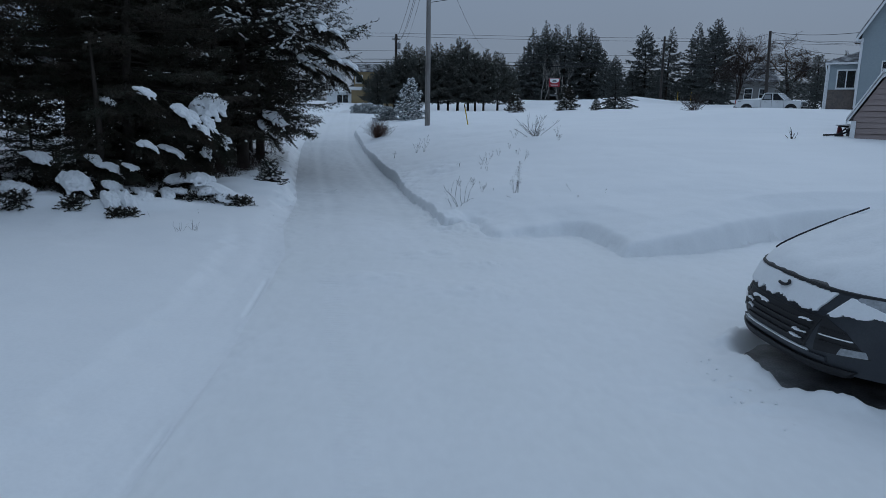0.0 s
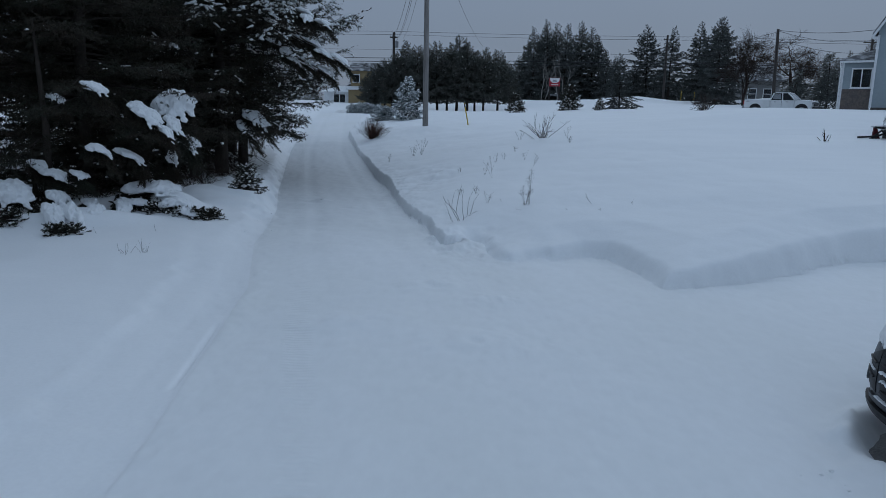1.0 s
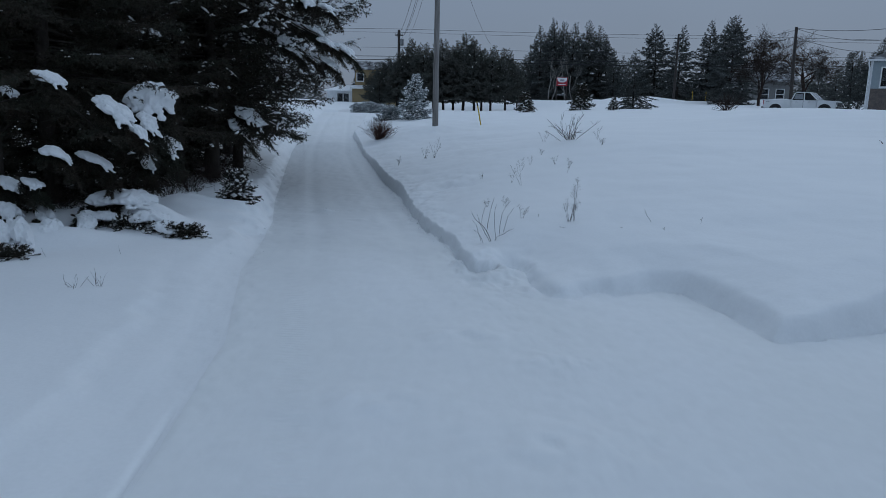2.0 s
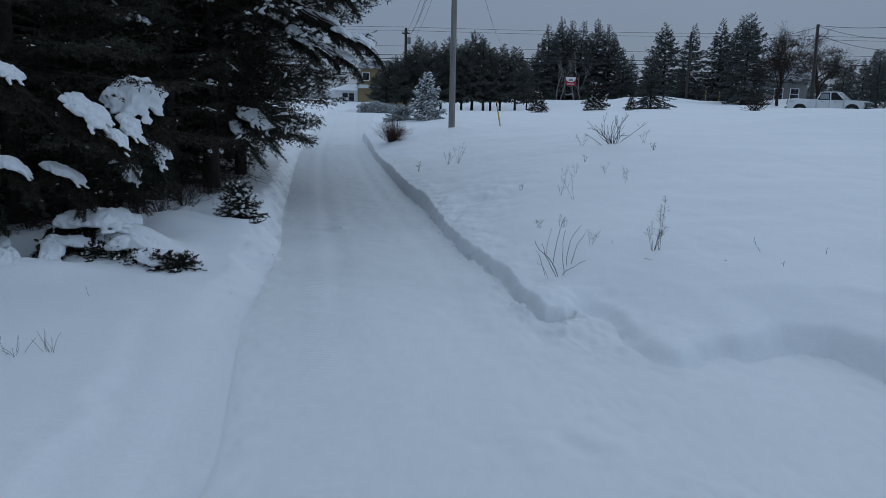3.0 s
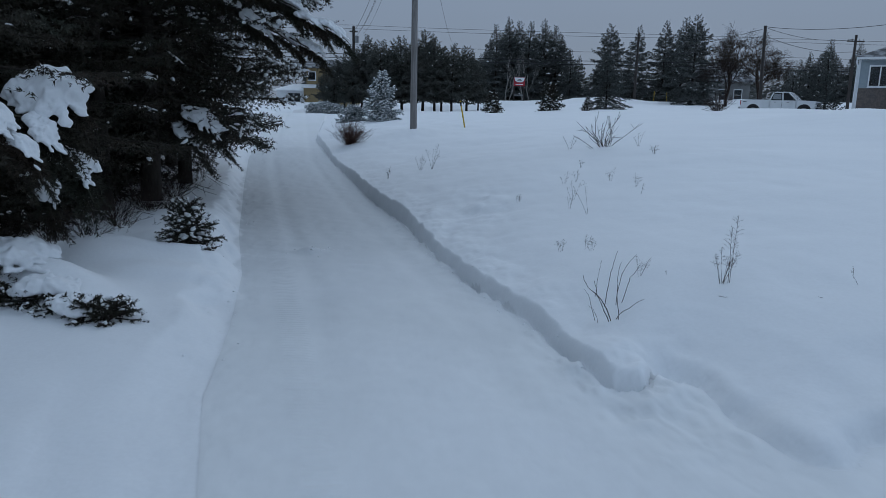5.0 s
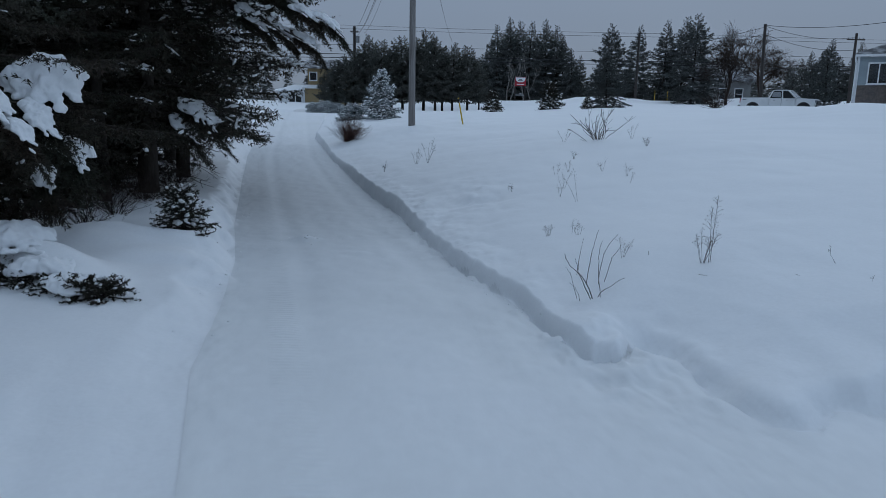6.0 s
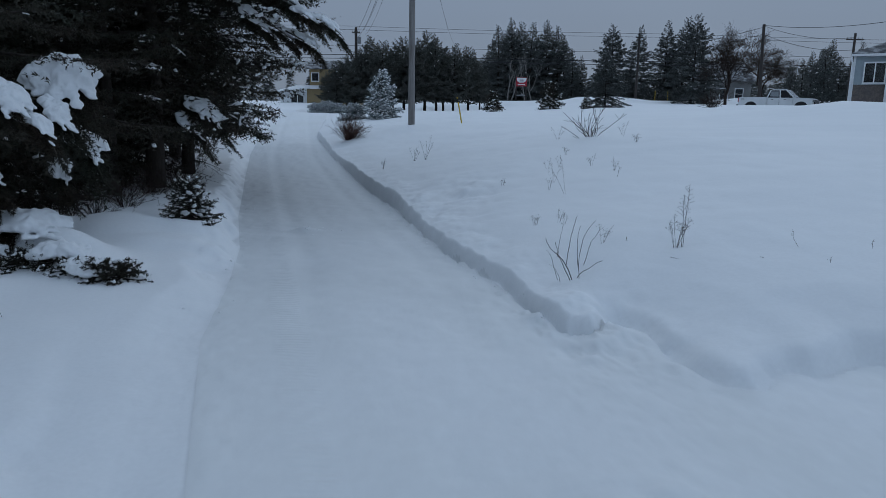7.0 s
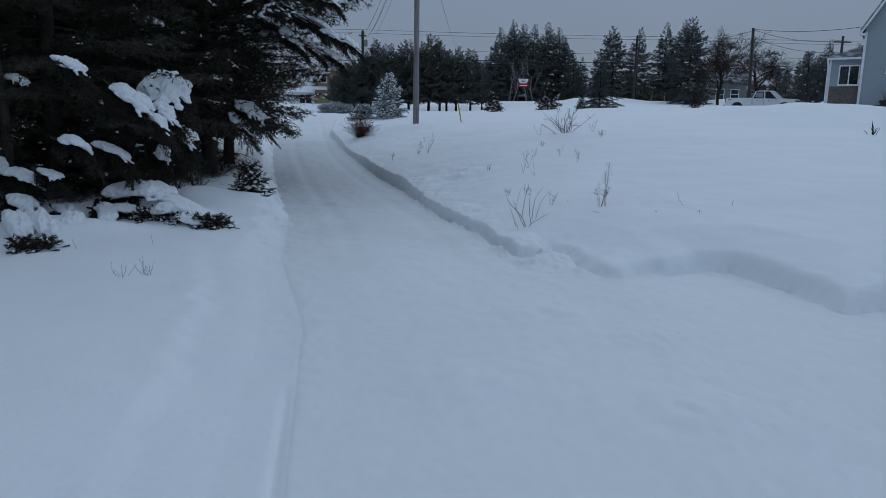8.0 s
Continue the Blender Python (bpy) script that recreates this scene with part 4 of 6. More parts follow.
# ---- trees across the field and along the road ----
FARSET = dict(peak=0.08, needle=0.12, width=0.05, spacing=0.021, density=0.85, twig=0.52)
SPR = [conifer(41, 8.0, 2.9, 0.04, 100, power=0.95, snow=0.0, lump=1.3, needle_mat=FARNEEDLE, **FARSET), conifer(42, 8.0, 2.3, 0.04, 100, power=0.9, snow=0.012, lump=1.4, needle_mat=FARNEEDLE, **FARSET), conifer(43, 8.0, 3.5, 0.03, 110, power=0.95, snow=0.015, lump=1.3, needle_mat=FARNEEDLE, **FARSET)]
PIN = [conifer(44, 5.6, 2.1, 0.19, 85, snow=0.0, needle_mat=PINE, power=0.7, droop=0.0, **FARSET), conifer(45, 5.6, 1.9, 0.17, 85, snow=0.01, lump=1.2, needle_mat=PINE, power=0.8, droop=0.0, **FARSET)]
for i, (x, y, top) in enumerate(((-9.2, 86, 6.2), (-8.0, 84, 7.2), (-7.0, 85.5, 7.8), (-6.0, 83, 8.2), (-5.1, 85, 8.7), (-4.2, 84, 9.8), (-3.1, 82, 9.1), (-2.0, 85, 8.8), (-0.8, 83, 9.6), (0.3, 85, 9.2), (1.4, 83, 10.2),
                                 (2.6, 82, 9.7), (3.6, 86, 8.9), (4.4, 82, 9.0), (6.1, 83, 8.8), (7.7, 86, 7.6))):
    g = gz(x, y)
    plant("pine_tree", PIN[i % 2], pose(x, y, g, 0, 0, i * 67) @ Matrix.Scale((top - g) / 5.6, 4), "dark bushy pine with bare lower trunk in a roadside row", "tree", "pines along the road")
for i, (x, y, top, k) in enumerate(((12.6, 138, 11.0, 1), (14.2, 136, 12.6, 2), (15.8, 140, 15.5, 1), (16.3, 134, 17.6, 1), (18.4, 138, 17.9, 0), (19.2, 136, 19.0, 1), (21.3, 139, 18.9, 0), (22.3, 135, 18.2, 1), (24.9, 140, 16.7, 0), (25.8, 138, 19.0, 0),
                                    (27.7, 137, 18.1, 1), (29.7, 140, 16.9, 1), (29.4, 132, 13.6, 1), (31.4, 134, 12.6, 1), (39.1, 140, 19.0, 2), (39.6, 128, 17.3, 1), (44.5, 128, 18.3, 1), (47.7, 128, 18.8, 0), (46.2, 131, 14.0, 2), (33.6, 90, 13.9, 2), (36.9, 94, 8.6, 1),
                                    (14.35, 60, 6.9, 2), (36.2, 138, 11.8, 0), (41.5, 138, 11.9, 1), (66.0, 126, 11.0, 1), (70.5, 130, 12.6, 1), (78.1, 140, 14.9, 1), (78.9, 138, 14.4, 0), (83.2, 143, 17.6, 1), (82.5, 138, 14.0, 0), (84.7, 138, 14.0, 1), (87.9, 140, 16.9, 1))):
    g = gz(x, y) - 0.1
    s = (top - g) / 8.0
    plant("spruce_tree", SPR[k], pose(x, y, g, 0, 0, i * 51) @ Matrix.Scale(s, 4), "tall dark spruce standing along the snowy road", "tree", "spruces along the road")
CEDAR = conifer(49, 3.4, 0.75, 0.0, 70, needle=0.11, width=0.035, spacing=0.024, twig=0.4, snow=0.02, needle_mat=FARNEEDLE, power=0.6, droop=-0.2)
for i, (x, y, top) in enumerate(((28.4, 59.5, 5.7), (30.2, 58.0, 6.9))):
    g = gz(x, y) - 0.1
    plant("cedar_tree", CEDAR, pose(x, y, g, 0, 0, i * 120) @ Matrix.Scale((top - g) / 3.4, 4), "narrow dark cedar standing beside the parked truck", "tree", "cedars by the house")
SMALL = [conifer(46, 1.7, 0.85, 0.02, 60, needle=0.11, width=0.03, spacing=0.02, twig=0.4, snow=0.15, lump=1.2, power=0.75)]
for i, (x, y, h) in enumerate(((6.3, 64, 1.75), (10.95, 64, 2.25), (12.1, 57, 0.95))):
    plant("young_spruce", SMALL[0], pose(x, y, gz(x, y) - 0.05, 0, 0, i * 80) @ Matrix.Scale(h / 1.7, 4), "small bushy spruce half sunk in field snow", "tree", "young spruces in the field")
FROSTED = conifer(47, 2.6, 1.15, 0.02, 90, needle=0.075, width=0.022, spacing=0.011, twig=0.4, snow=0.7, lump=1.25, needle_mat=FROST, power=0.9, droop=0.12)
plant("blue_spruce", FROSTED, pose(-2.2, 45, gz(-2.2, 45) - 0.1), "small blue spruce frosted white with snow beside pole", "tree")
LOWJ = conifer(48, 1.15, 1.2, 0.02, 60, needle=0.09, width=0.026, spacing=0.014, twig=0.45, snow=0.6, lump=1.1, needle_mat=FROST, power=0.5, droop=0.0)
plant("juniper_bush", LOWJ, pose(-3.75, 46.5, gz(-3.75, 46.5) - 0.1) @ Matrix.Scale(0.72, 4), "low frosted evergreen bush beside a small spruce", "bush")
for x, y, h in ((-7.9, 64, 0.62), (-6.9, 63, 0.7), (-6.0, 63, 0.55)):
    plant("juniper_bush", LOWJ, pose(x, y, gz(x, y), 0, 0, x * 40) @ Matrix.Scale(h, 4), "low dark evergreen bush by the roadside", "bush")


def bare_tree(seed, h, spread, mat, levels=5, r=0.13, low=0.25, kids=(3, 4), wide=0.0):
    rng = np.random.default_rng(seed)
    wood = Heap()

    def grow(p, d, L, rad, lev):
        n = 4
        pts = [p]
        for _ in range(n):
            d = d + rng.normal(0, 0.17, 3) + np.array([0, 0, 0.04])
            d /= np.linalg.norm(d)
            pts.append(pts[-1] + d * L / n)
        pts = np.array(pts)
        tube(wood, pts, np.linspace(rad, rad * 0.62, n + 1), 6 if lev == levels else 3, caps=False)
        if lev == 0:
            return
        for _ in range(rng.integers(kids[0], kids[1] + 1)):
            q = rng.uniform(low if lev == levels else 0.3, 1.0)
            base = np.array([np.interp(q * n, np.arange(n + 1), pts[:, c]) for c in range(3)])
            a = rng.normal(0, 1, 3)
            a -= a.dot(d) * d
            a /= np.linalg.norm(a)
            nd = d * (1 - 0.55 * spread) + a * spread
            grow(base, nd / np.linalg.norm(nd), L * rng.uniform(0.5, 0.78), max(0.007, rad * 0.46), lev - 1)
    grow(np.array([0, 0, -0.3]), np.array([0, 0, 1.0]), h * 0.5, r, levels)
    if wide:
        allp = np.concatenate(wood.v)
        fit = np.array([wide / np.percentile(np.abs(allp[:, 0]), 98), wide / np.percentile(np.abs(allp[:, 1]), 98), h / allp[:, 2].max()])
        wood.v = [v * fit for v in wood.v]
    return wood.mesh("branchwork", mat)


TREE_A, TREE_B = bare_tree(51, 7.6, 0.5, TWIG, 5, 0.13, 0.12, (5, 6), 3.0), bare_tree(52, 8.2, 0.62, TWIG, 5, 0.2, 0.3, (5, 6), 4.7)
for me, x, y, s, turn in ((TREE_A, 30.8, 75, 1.04, 0), (TREE_B, 57.0, 118, 1.38, 40), (TREE_A, -12, 104, 0.8, 60)):
    t = thing("bare_tree", pose(x, y, gz(x, y), 0, 0, turn) @ Matrix.Scale(s, 4), "leafless brown tree with fine branches along the road", "tree", "bare trees")
    part("branchwork", me, None, t)
TREE_C = bare_tree(53, 5.2, 0.35, BIRCH, 3, 0.05, 0.4, (2, 3))
for x, y, turn in ((16.6, 124, 0), (17.4, 125, 90), (19.6, 124, 200), (20.8, 125, 300)):
    t = thing("birch_sapling", pose(x, y, gz(x, y) - 0.2, 4, 5, turn) @ Matrix.Scale(1.9, 4), "thin pale bare birch sapling by a sign", "tree", "birch saplings")
    part("branchwork", TREE_C, None, t)

# far woods that close the view
woods = Heap()
rng = np.random.default_rng(77)
for k in range(420):
    a = rng.uniform(-0.75, 1.15)
    dist = rng.uniform(165, 240)
    x, y = dist * math.sin(a), dist * math.cos(a)
    h, w = rng.uniform(6.5, 11.5), rng.uniform(1.8, 3.0)
    n = 90
    u = rng.random(n)
    ang = rng.random(n) * 6.28
    rr = w * (1 - u) * rng.uniform(0.4, 1, n) + 0.15
    c = np.column_stack([x + rr * np.cos(ang), y + rr * np.sin(ang), 2.5 + h * u])
    d = np.column_stack([np.cos(ang), np.sin(ang), -0.35 + 0 * ang]) * rng.uniform(0.7, 1.4, n)[:, None]
    sd = np.column_stack([-np.sin(ang), np.cos(ang), 0.3 * rng.standard_normal(n)]) * 0.5
    woods.add(np.stack([c - sd, c + d, c + sd], 1).reshape(-1, 3), np.arange(3 * n).reshape(-1, 3))
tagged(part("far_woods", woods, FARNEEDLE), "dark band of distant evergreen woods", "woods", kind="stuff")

# ---- houses ----
def lapped(x0, x1, z0, z1, y, step=0.16, lap=0.03, back=0.12, cut=None):
    """A wall of lapped boards facing -y; cut(z) gives the span at height z."""
    h = Heap()
    n = max(1, int(round((z1 - z0) / step)))
    s = (z1 - z0) / n
    v, f = [], []
    for i in range(n):
        for z, yy in ((z0 + i * s, y - lap), (z0 + (i + 1) * s, y - 0.002)):
            l, r = cut(z) if cut else (x0, x1)
            v += [(l, yy, z), (r, yy, z)]
    k = len(v) // 2
    for (z, i) in ((z1, 0), (z0, 1)):
        l, r = cut(z) if cut else (x0, x1)
        v += [(l, y + back, z), (r, y + back, z)]
    for i in range(k + 1):
        f.append((2 * i, 2 * i + 1, 2 * i + 3, 2 * i + 2))
    f.append((2 * k + 2, 2 * k + 3, 1, 0))
    h.add(v, f)
    return h


def window(t, x0, x1, z0, z1, y, bars=1, rail=False, frame_w=0.08, name="window"):
    """A framed window facing -y: frame, sill, panes, and a dark plate painted as the unlit room."""
    w = part(name, box(x0, x1, y - 0.03, y - 0.004, z0, z1), DARK, t, "dark window with white frame")
    for a, b, c, d in ((x0 - frame_w, x1 + frame_w, z1, z1 + frame_w), (x0 - frame_w, x1 + frame_w, z0 - frame_w, z0), (x0 - frame_w, x0, z0, z1), (x1, x1 + frame_w, z0, z1)):
        part("frame", box(a, b, y - 0.09, y - 0.002, c, d, 0.008), TRIM, w)
    part("sill", box(x0 - frame_w - 0.03, x1 + frame_w + 0.03, y - 0.14, y - 0.092, z0 - frame_w - 0.03, z0 - frame_w + 0.01, 0.005), TRIM, w)
    n = bars + 1
    step = (x1 - x0) / n
    for i in range(bars):
        c = x0 + step * (i + 1)
        part("mullion", box(c - 0.035, c + 0.035, y - 0.075, y - 0.034, z0, z1, 0.005), TRIM, w)
    if rail:
        zc = (z0 + z1) / 2
        part("mullion", box(x0, x1, y - 0.073, y - 0.034, zc - 0.03, zc + 0.03, 0.005), TRIM, w)
    for i in range(n):
        part("pane", box(x0 + step * i + 0.02, x0 + step * (i + 1) - 0.02, y - 0.054, y - 0.046, z0 + 0.02, z1 - 0.02), GLASS, w).visible_shadow = False
    return w


def roof_slab(pts, thick):
    """A sloping slab from its upper corner points."""
    bm = bmesh.new()
    top = [bm.verts.new(p) for p in pts]
    bot = [bm.verts.new((p[0], p[1], p[2] - thick)) for p in pts]
    bm.faces.new(top), bm.faces.new(bot)
    for i in range(len(pts)):
        j = (i + 1) % len(pts)
        bm.faces.new((top[i], top[j], bot[j], bot[i]))
    bmesh.ops.recalc_face_normals(bm, faces=bm.faces[:])
    return bm


TURNED = -36
house = thing("house", pose(25.05, 47.0, 0, 0, 0, TURNED) @ Matrix.Scale(0.88, 4, (1, 0, 0)) @ pose(-24.72, -47.2, 0), "two-storey blue-grey sided gable house with brick-based sunroom", "house")
HB = 2.35
part("foundation", box(26.75, 33.8, 46.95, 57, HB - 0.8, HB + 0.35), STONE, house, "low stone foundation")
part("wall", lapped(26.7, 33.9, HB + 0.35, 7.3, 46.9), SIDING, house, "front wall of lapped blue-grey siding")
part("wall", lapped(26.7, 33.9, 7.3, 12.6, 46.9, cut=lambda z: (26.7 + (z - 7.3) / 1.5, 33.9 - (z - 7.3) / 1.5)), SIDING, house, "gable of lapped blue-grey siding")
part("wall", box(26.72, 26.84, 47.03, 57, HB + 0.35, 7.3), SIDING, house)
part("wall", box(33.76, 33.88, 47.03, 57, HB + 0.35, 7.3), SIDING, house)
part("wall", box(26.84, 33.76, 56.9, 57, HB + 0.35, 7.3), SIDING, house)
ov = 0.32
part("roof", roof_slab(((26.7 - ov, 46.55, 7.3 - ov * 1.5 + 0.3), (30.3, 46.55, 12.72 + 0.3), (30.3, 57.3, 13.02), (26.7 - ov, 57.3, 7.3 - ov * 1.5 + 0.3)), 0.12), SHINGLE, house, "steep grey shingle roof patched with snow")
part("roof", roof_slab(((33.9 + ov, 46.55, 7.3 - ov * 1.5 + 0.3), (30.304, 46.55, 12.72 + 0.3), (30.304, 57.3, 13.02), (33.9 + ov, 57.3, 7.3 - ov * 1.5 + 0.3)), 0.12), SHINGLE, house)
for sx, x_e in ((1, 26.7 - ov), (-1, 33.9 + ov)):
    e = prism(((x_e, 6.96), (x_e, 6.72), (30.3 - sx * 0.002, 12.62), (30.3 - sx * 0.002, 12.90)), "y", 46.50, 46.545)
    part("bargeboard", e, TRIM, house, "white painted rake board")
part("soffit", box(26.4, 26.7, 46.55, 47.02, 6.78, 6.9, 0.01), TRIM, house)
part("corner_board", box(26.66, 26.82, 46.82, 46.866, HB + 0.3, 7.0, 0.005), TRIM, house, "white corner trim")
window(house, 28.15, 29.15, 7.85, 8.72, 46.86, bars=0, rail=True)
window(house, 28.2, 29.6, 4.62, 5.5, 46.86, bars=0, rail=True)
window(house, 31.0, 32.2, 4.62, 5.5, 46.86, bars=0, rail=True)
# sunroom
sun_room = part("sunroom_wall", lapped(24.75, 26.65, 3.83, 5.42, 47.2), SIDING, house, "sunroom wall of lapped siding")
part("sunroom_wall", box(24.72, 26.65, 47.17, 47.3, HB + 0.12, 3.828), STONE, house, "brown brick lower wall")
part("sunroom_wall", box(24.75, 24.87, 47.33, 50.6, HB - 0.2, 5.42), SIDING, house)
part("sill_course", box(24.68, 26.65, 47.1, 47.168, HB + 0.02, HB + 0.12, 0.01), TRIM, house, "white ledge at the wall's foot")
part("corner_board", box(24.70, 24.84, 47.12, 47.165, HB + 0.12, 5.42, 0.005), TRIM, house)
window(house, 25.42, 26.55, 3.95, 5.02, 47.17, bars=1)
part("gutter", box(24.56, 26.64, 46.86, 47.0, 5.42, 5.54, 0.02), TRIM, house, "white gutter")
part("sunroom_roof", roof_slab(((24.55, 46.9, 5.60), (26.66, 46.9, 5.60), (26.66, 48.8, 6.4)), 0.05), SHINGLE, house, "hipped sunroom roof with patchy snow")
part("sunroom_roof", roof_slab(((24.55, 46.902, 5.60), (26.66, 48.802, 6.4), (26.66, 50.8, 6.4), (24.55, 50.8, 5.60)), 0.05), SHINGLE, house)
spout = Heap()
tube(spout, [(24.60, 46.95, 5.44), (24.60, 46.97, 5.3), (24.66, 47.06, 5.05), (24.66, 47.06, 3.5), (24.66, 47.06, HB + 0.1)], 0.045, 8)
part("downspout", spout, TRIM, house, "white downspout", smooth=True)

planter = thing("planter", pose(27.2, 44.4, 2.3), "dark round planter pot holding dead twigs by the house", "planter")
pot = Heap()
tube(pot, [(0, 0, -0.1), (0, 0, 0.05), (0, 0, 0.55), (0, 0, 0.57), (0, 0, 0.66)], [0.24, 0.27, 0.36, 0.4, 0.4], 18)
part("pot", pot, TERRACOTTA, planter, smooth=True)
rng = np.random.default_rng(5)
tw = Heap()
for i in range(16):
    a, l = rng.random() * 6.28, rng.uniform(0.3, 0.7)
    tube(tw, [(0.1 * math.cos(a), 0.1 * math.sin(a), 0.62), (0.2 * math.cos(a), 0.2 * math.sin(a), 0.62 + l * 0.6), (0.34 * math.cos(a), 0.34 * math.sin(a), 0.62 + l)], [0.012, 0.009, 0.004], 4)
part("dead_stems", tw, STRAW, planter)

# ---- garden shed with a gambrel roof ----
SX = 12.1
shed = thing("garden_shed", pose(12.1, 21.0, 0, 0, 0, TURNED) @ pose(-12.1, -21.0, 0), "pinkish board shed with gambrel roof and white trim", "shed")
profile = ((SX, 0.9), (SX, 2.0), (SX + 0.66, 3.14), (SX + 1.55, 3.6), (SX + 2.44, 3.14), (SX + 3.1, 2.0), (SX + 3.1, 0.9))


def shed_span(z):
    if z <= 2.0:
        return SX, SX + 3.1
    if z <= 3.14:
        k = (z - 2.0) / 1.14 * 0.66
    else:
        k = 0.66 + min(1, (z - 3.14) / 0.46) * 0.86
    return SX + k, SX + 3.1 - k


part("core", prism(profile, "y", 21.06, 24.0), PINK, shed)
z = 0.9
while z < 3.45:
    z1 = min(z + 0.165, 3.49)
    (l0, r0), (l1, r1) = shed_span(z), shed_span(z1)
    b = Heap()
    v = [(l0, 20.99, z), (r0, 20.99, z), (r1, 21.015, z1 - 0.012), (l1, 21.015, z1 - 0.012), (l0, 21.056, z), (r0, 21.056, z), (r1, 21.056, z1 - 0.012), (l1, 21.056, z1 - 0.012)]
    b.add(v, [(0, 1, 2, 3), (4, 5, 1, 0), (5, 4, 7, 6), (3, 2, 6, 7), (4, 0, 3, 7), (1, 5, 6, 2)])
    part("board", b, PINK, shed)
    z = z1
rake = ((SX - 0.16, 1.86), (SX + 0.62, 3.2), (SX + 1.55, 3.68), (SX + 2.48, 3.2), (SX + 3.26, 1.86))
for (ax, az), (bx, bz) in zip(rake, rake[1:]):
    part("rake_board", prism(((ax, az - 0.04), (bx, bz - 0.04), (bx, bz + 0.05), (ax, az + 0.05)), "y", 20.88, 20.98), TRIM, shed, "pale painted rake board")
    part("roof", roof_slab(((ax, 20.86, az + 0.085), (bx, 20.86, bz + 0.085), (bx, 24.1, bz + 0.085), (ax, 24.1, az + 0.085)), 0.03), SHINGLE, shed)
    part("roof_snow", roof_slab(((ax, 20.9, az + 0.17), (bx, 20.9, bz + 0.19), (bx, 24.05, bz + 0.19), (ax, 24.05, az + 0.17)), 0.08), SNOW, shed, "layer of snow on the roof")
part("corner_board", box(SX - 0.03, SX + 0.10, 20.94, 20.985, 0.9, 1.93, 0.005), TRIM, shed)

heap_frame = thing("folded_frame", pose(12.0, 21.6, gz(12.0, 21.6)), "collapsed dark metal frame with red panel under snow", "folded frame")
part("panel", prism(((-0.02, -0.1), (0.24, -0.1), (0.10, 0.28), (0.02, 0.30)), "y", -0.05, 0.0), MAROON, heap_frame, "dark red wedge-shaped panel")
for pts in (((-0.45, 0.02), (0.0, 0.05), (0.2, 0.22), (0.36, 0.04), (0.6, 0.3)), ((-0.1, -0.02), (0.2, 0.1), (0.42, 0.2), (0.62, 0.0)), ((0.0, 0.30), (0.3, 0.28), (0.6, 0.28))):
    bar = Heap()
    tube(bar, [(u, -0.1, v) for u, v in pts], 0.028, 8)
    part("bar", bar, PLASTIC, heap_frame)
part("bar", box(0.35, 0.62, -0.16, 0.1, -0.05, 0.24, 0.02), PLASTIC, heap_frame)
cap = Heap()
snow_lumps(cap, np.array([[0.3, 0, 0.3], [0.45, -0.05, 0.28]]), np.array([[1.0, 0, -0.1], [1.0, 0, 0.2]]), np.array([0.25, 0.2]), np.array([0.14, 0.12]), np.array([0.08, 0.08]), np.random.default_rng(3))
part("snow_cap", cap, CLUMP, heap_frame, "small cap of snow", smooth=True)

# ---- far houses across the road ----
yellow = thing("far_house", pose(-1, 6, 2) @ Matrix.Scale(1.2, 4) @ pose(1, -6, -2), "ochre two-storey house with white glazed porch across the road", "house")
part("wall", lapped(-11.3, -5.6, 2.0, 4.45, 85, step=0.2), OCHRE, yellow)
part("wall", lapped(-11.0, -6.0, 4.45, 6.5, 85.3, step=0.2), OCHRE, yellow)
part("wall", box(-11.3, -5.6, 85.13, 93, 2.0, 4.45), OCHRE, yellow)
part("wall", box(-11.0, -6.0, 85.43, 93, 4.45, 6.5), OCHRE, yellow)
part("skirt_roof", roof_slab(((-11.5, 84.6, 4.42), (-5.4, 84.6, 4.42), (-5.4, 85.28, 4.72), (-11.5, 85.28, 4.72)), 0.12), TRIM, yellow, "white edged lower roof")
part("roof", roof_slab(((-11.4, 84.9, 6.55), (-5.6, 84.9, 6.55), (-5.6, 89.2, 7.6), (-11.4, 89.2, 7.6)), 0.14), SHINGLE, yellow)
part("roof", roof_slab(((-11.4, 93.4, 6.55), (-5.6, 93.4, 6.55), (-5.6, 89.204, 7.6), (-11.4, 89.204, 7.6)), 0.14), SHINGLE, yellow)
window(yellow, -10.75, -10.05, 5.2, 6.0, 85.26, bars=0)
window(yellow, -8.6, -7.8, 5.2, 6.0, 85.26, bars=0)
window(yellow, -9.0, -7.6, 2.6, 3.7, 84.96, bars=1)
porch = part("porch", box(-14.2, -11.32, 85.15, 88, 2.0, 4.1), TRIM, yellow, "white glazed porch")
window(yellow, -13.0, -11.7, 2.85, 3.75, 85.12, bars=1)
part("porch_roof", roof_slab(((-14.5, 84.8, 4.1), (-11.32, 84.8, 4.1), (-11.32, 86.6, 4.75), (-12.6, 86.6, 4.75)), 0.1), SNOW, yellow, "snow-covered hipped porch roof")
part("porch_roof", roof_slab(((-14.5, 84.802, 4.1), (-12.6, 86.602, 4.75), (-11.32, 86.602, 4.75), (-11.32, 88.2, 4.1), (-14.5, 88.2, 4.1)), 0.1), SNOW, yellow)

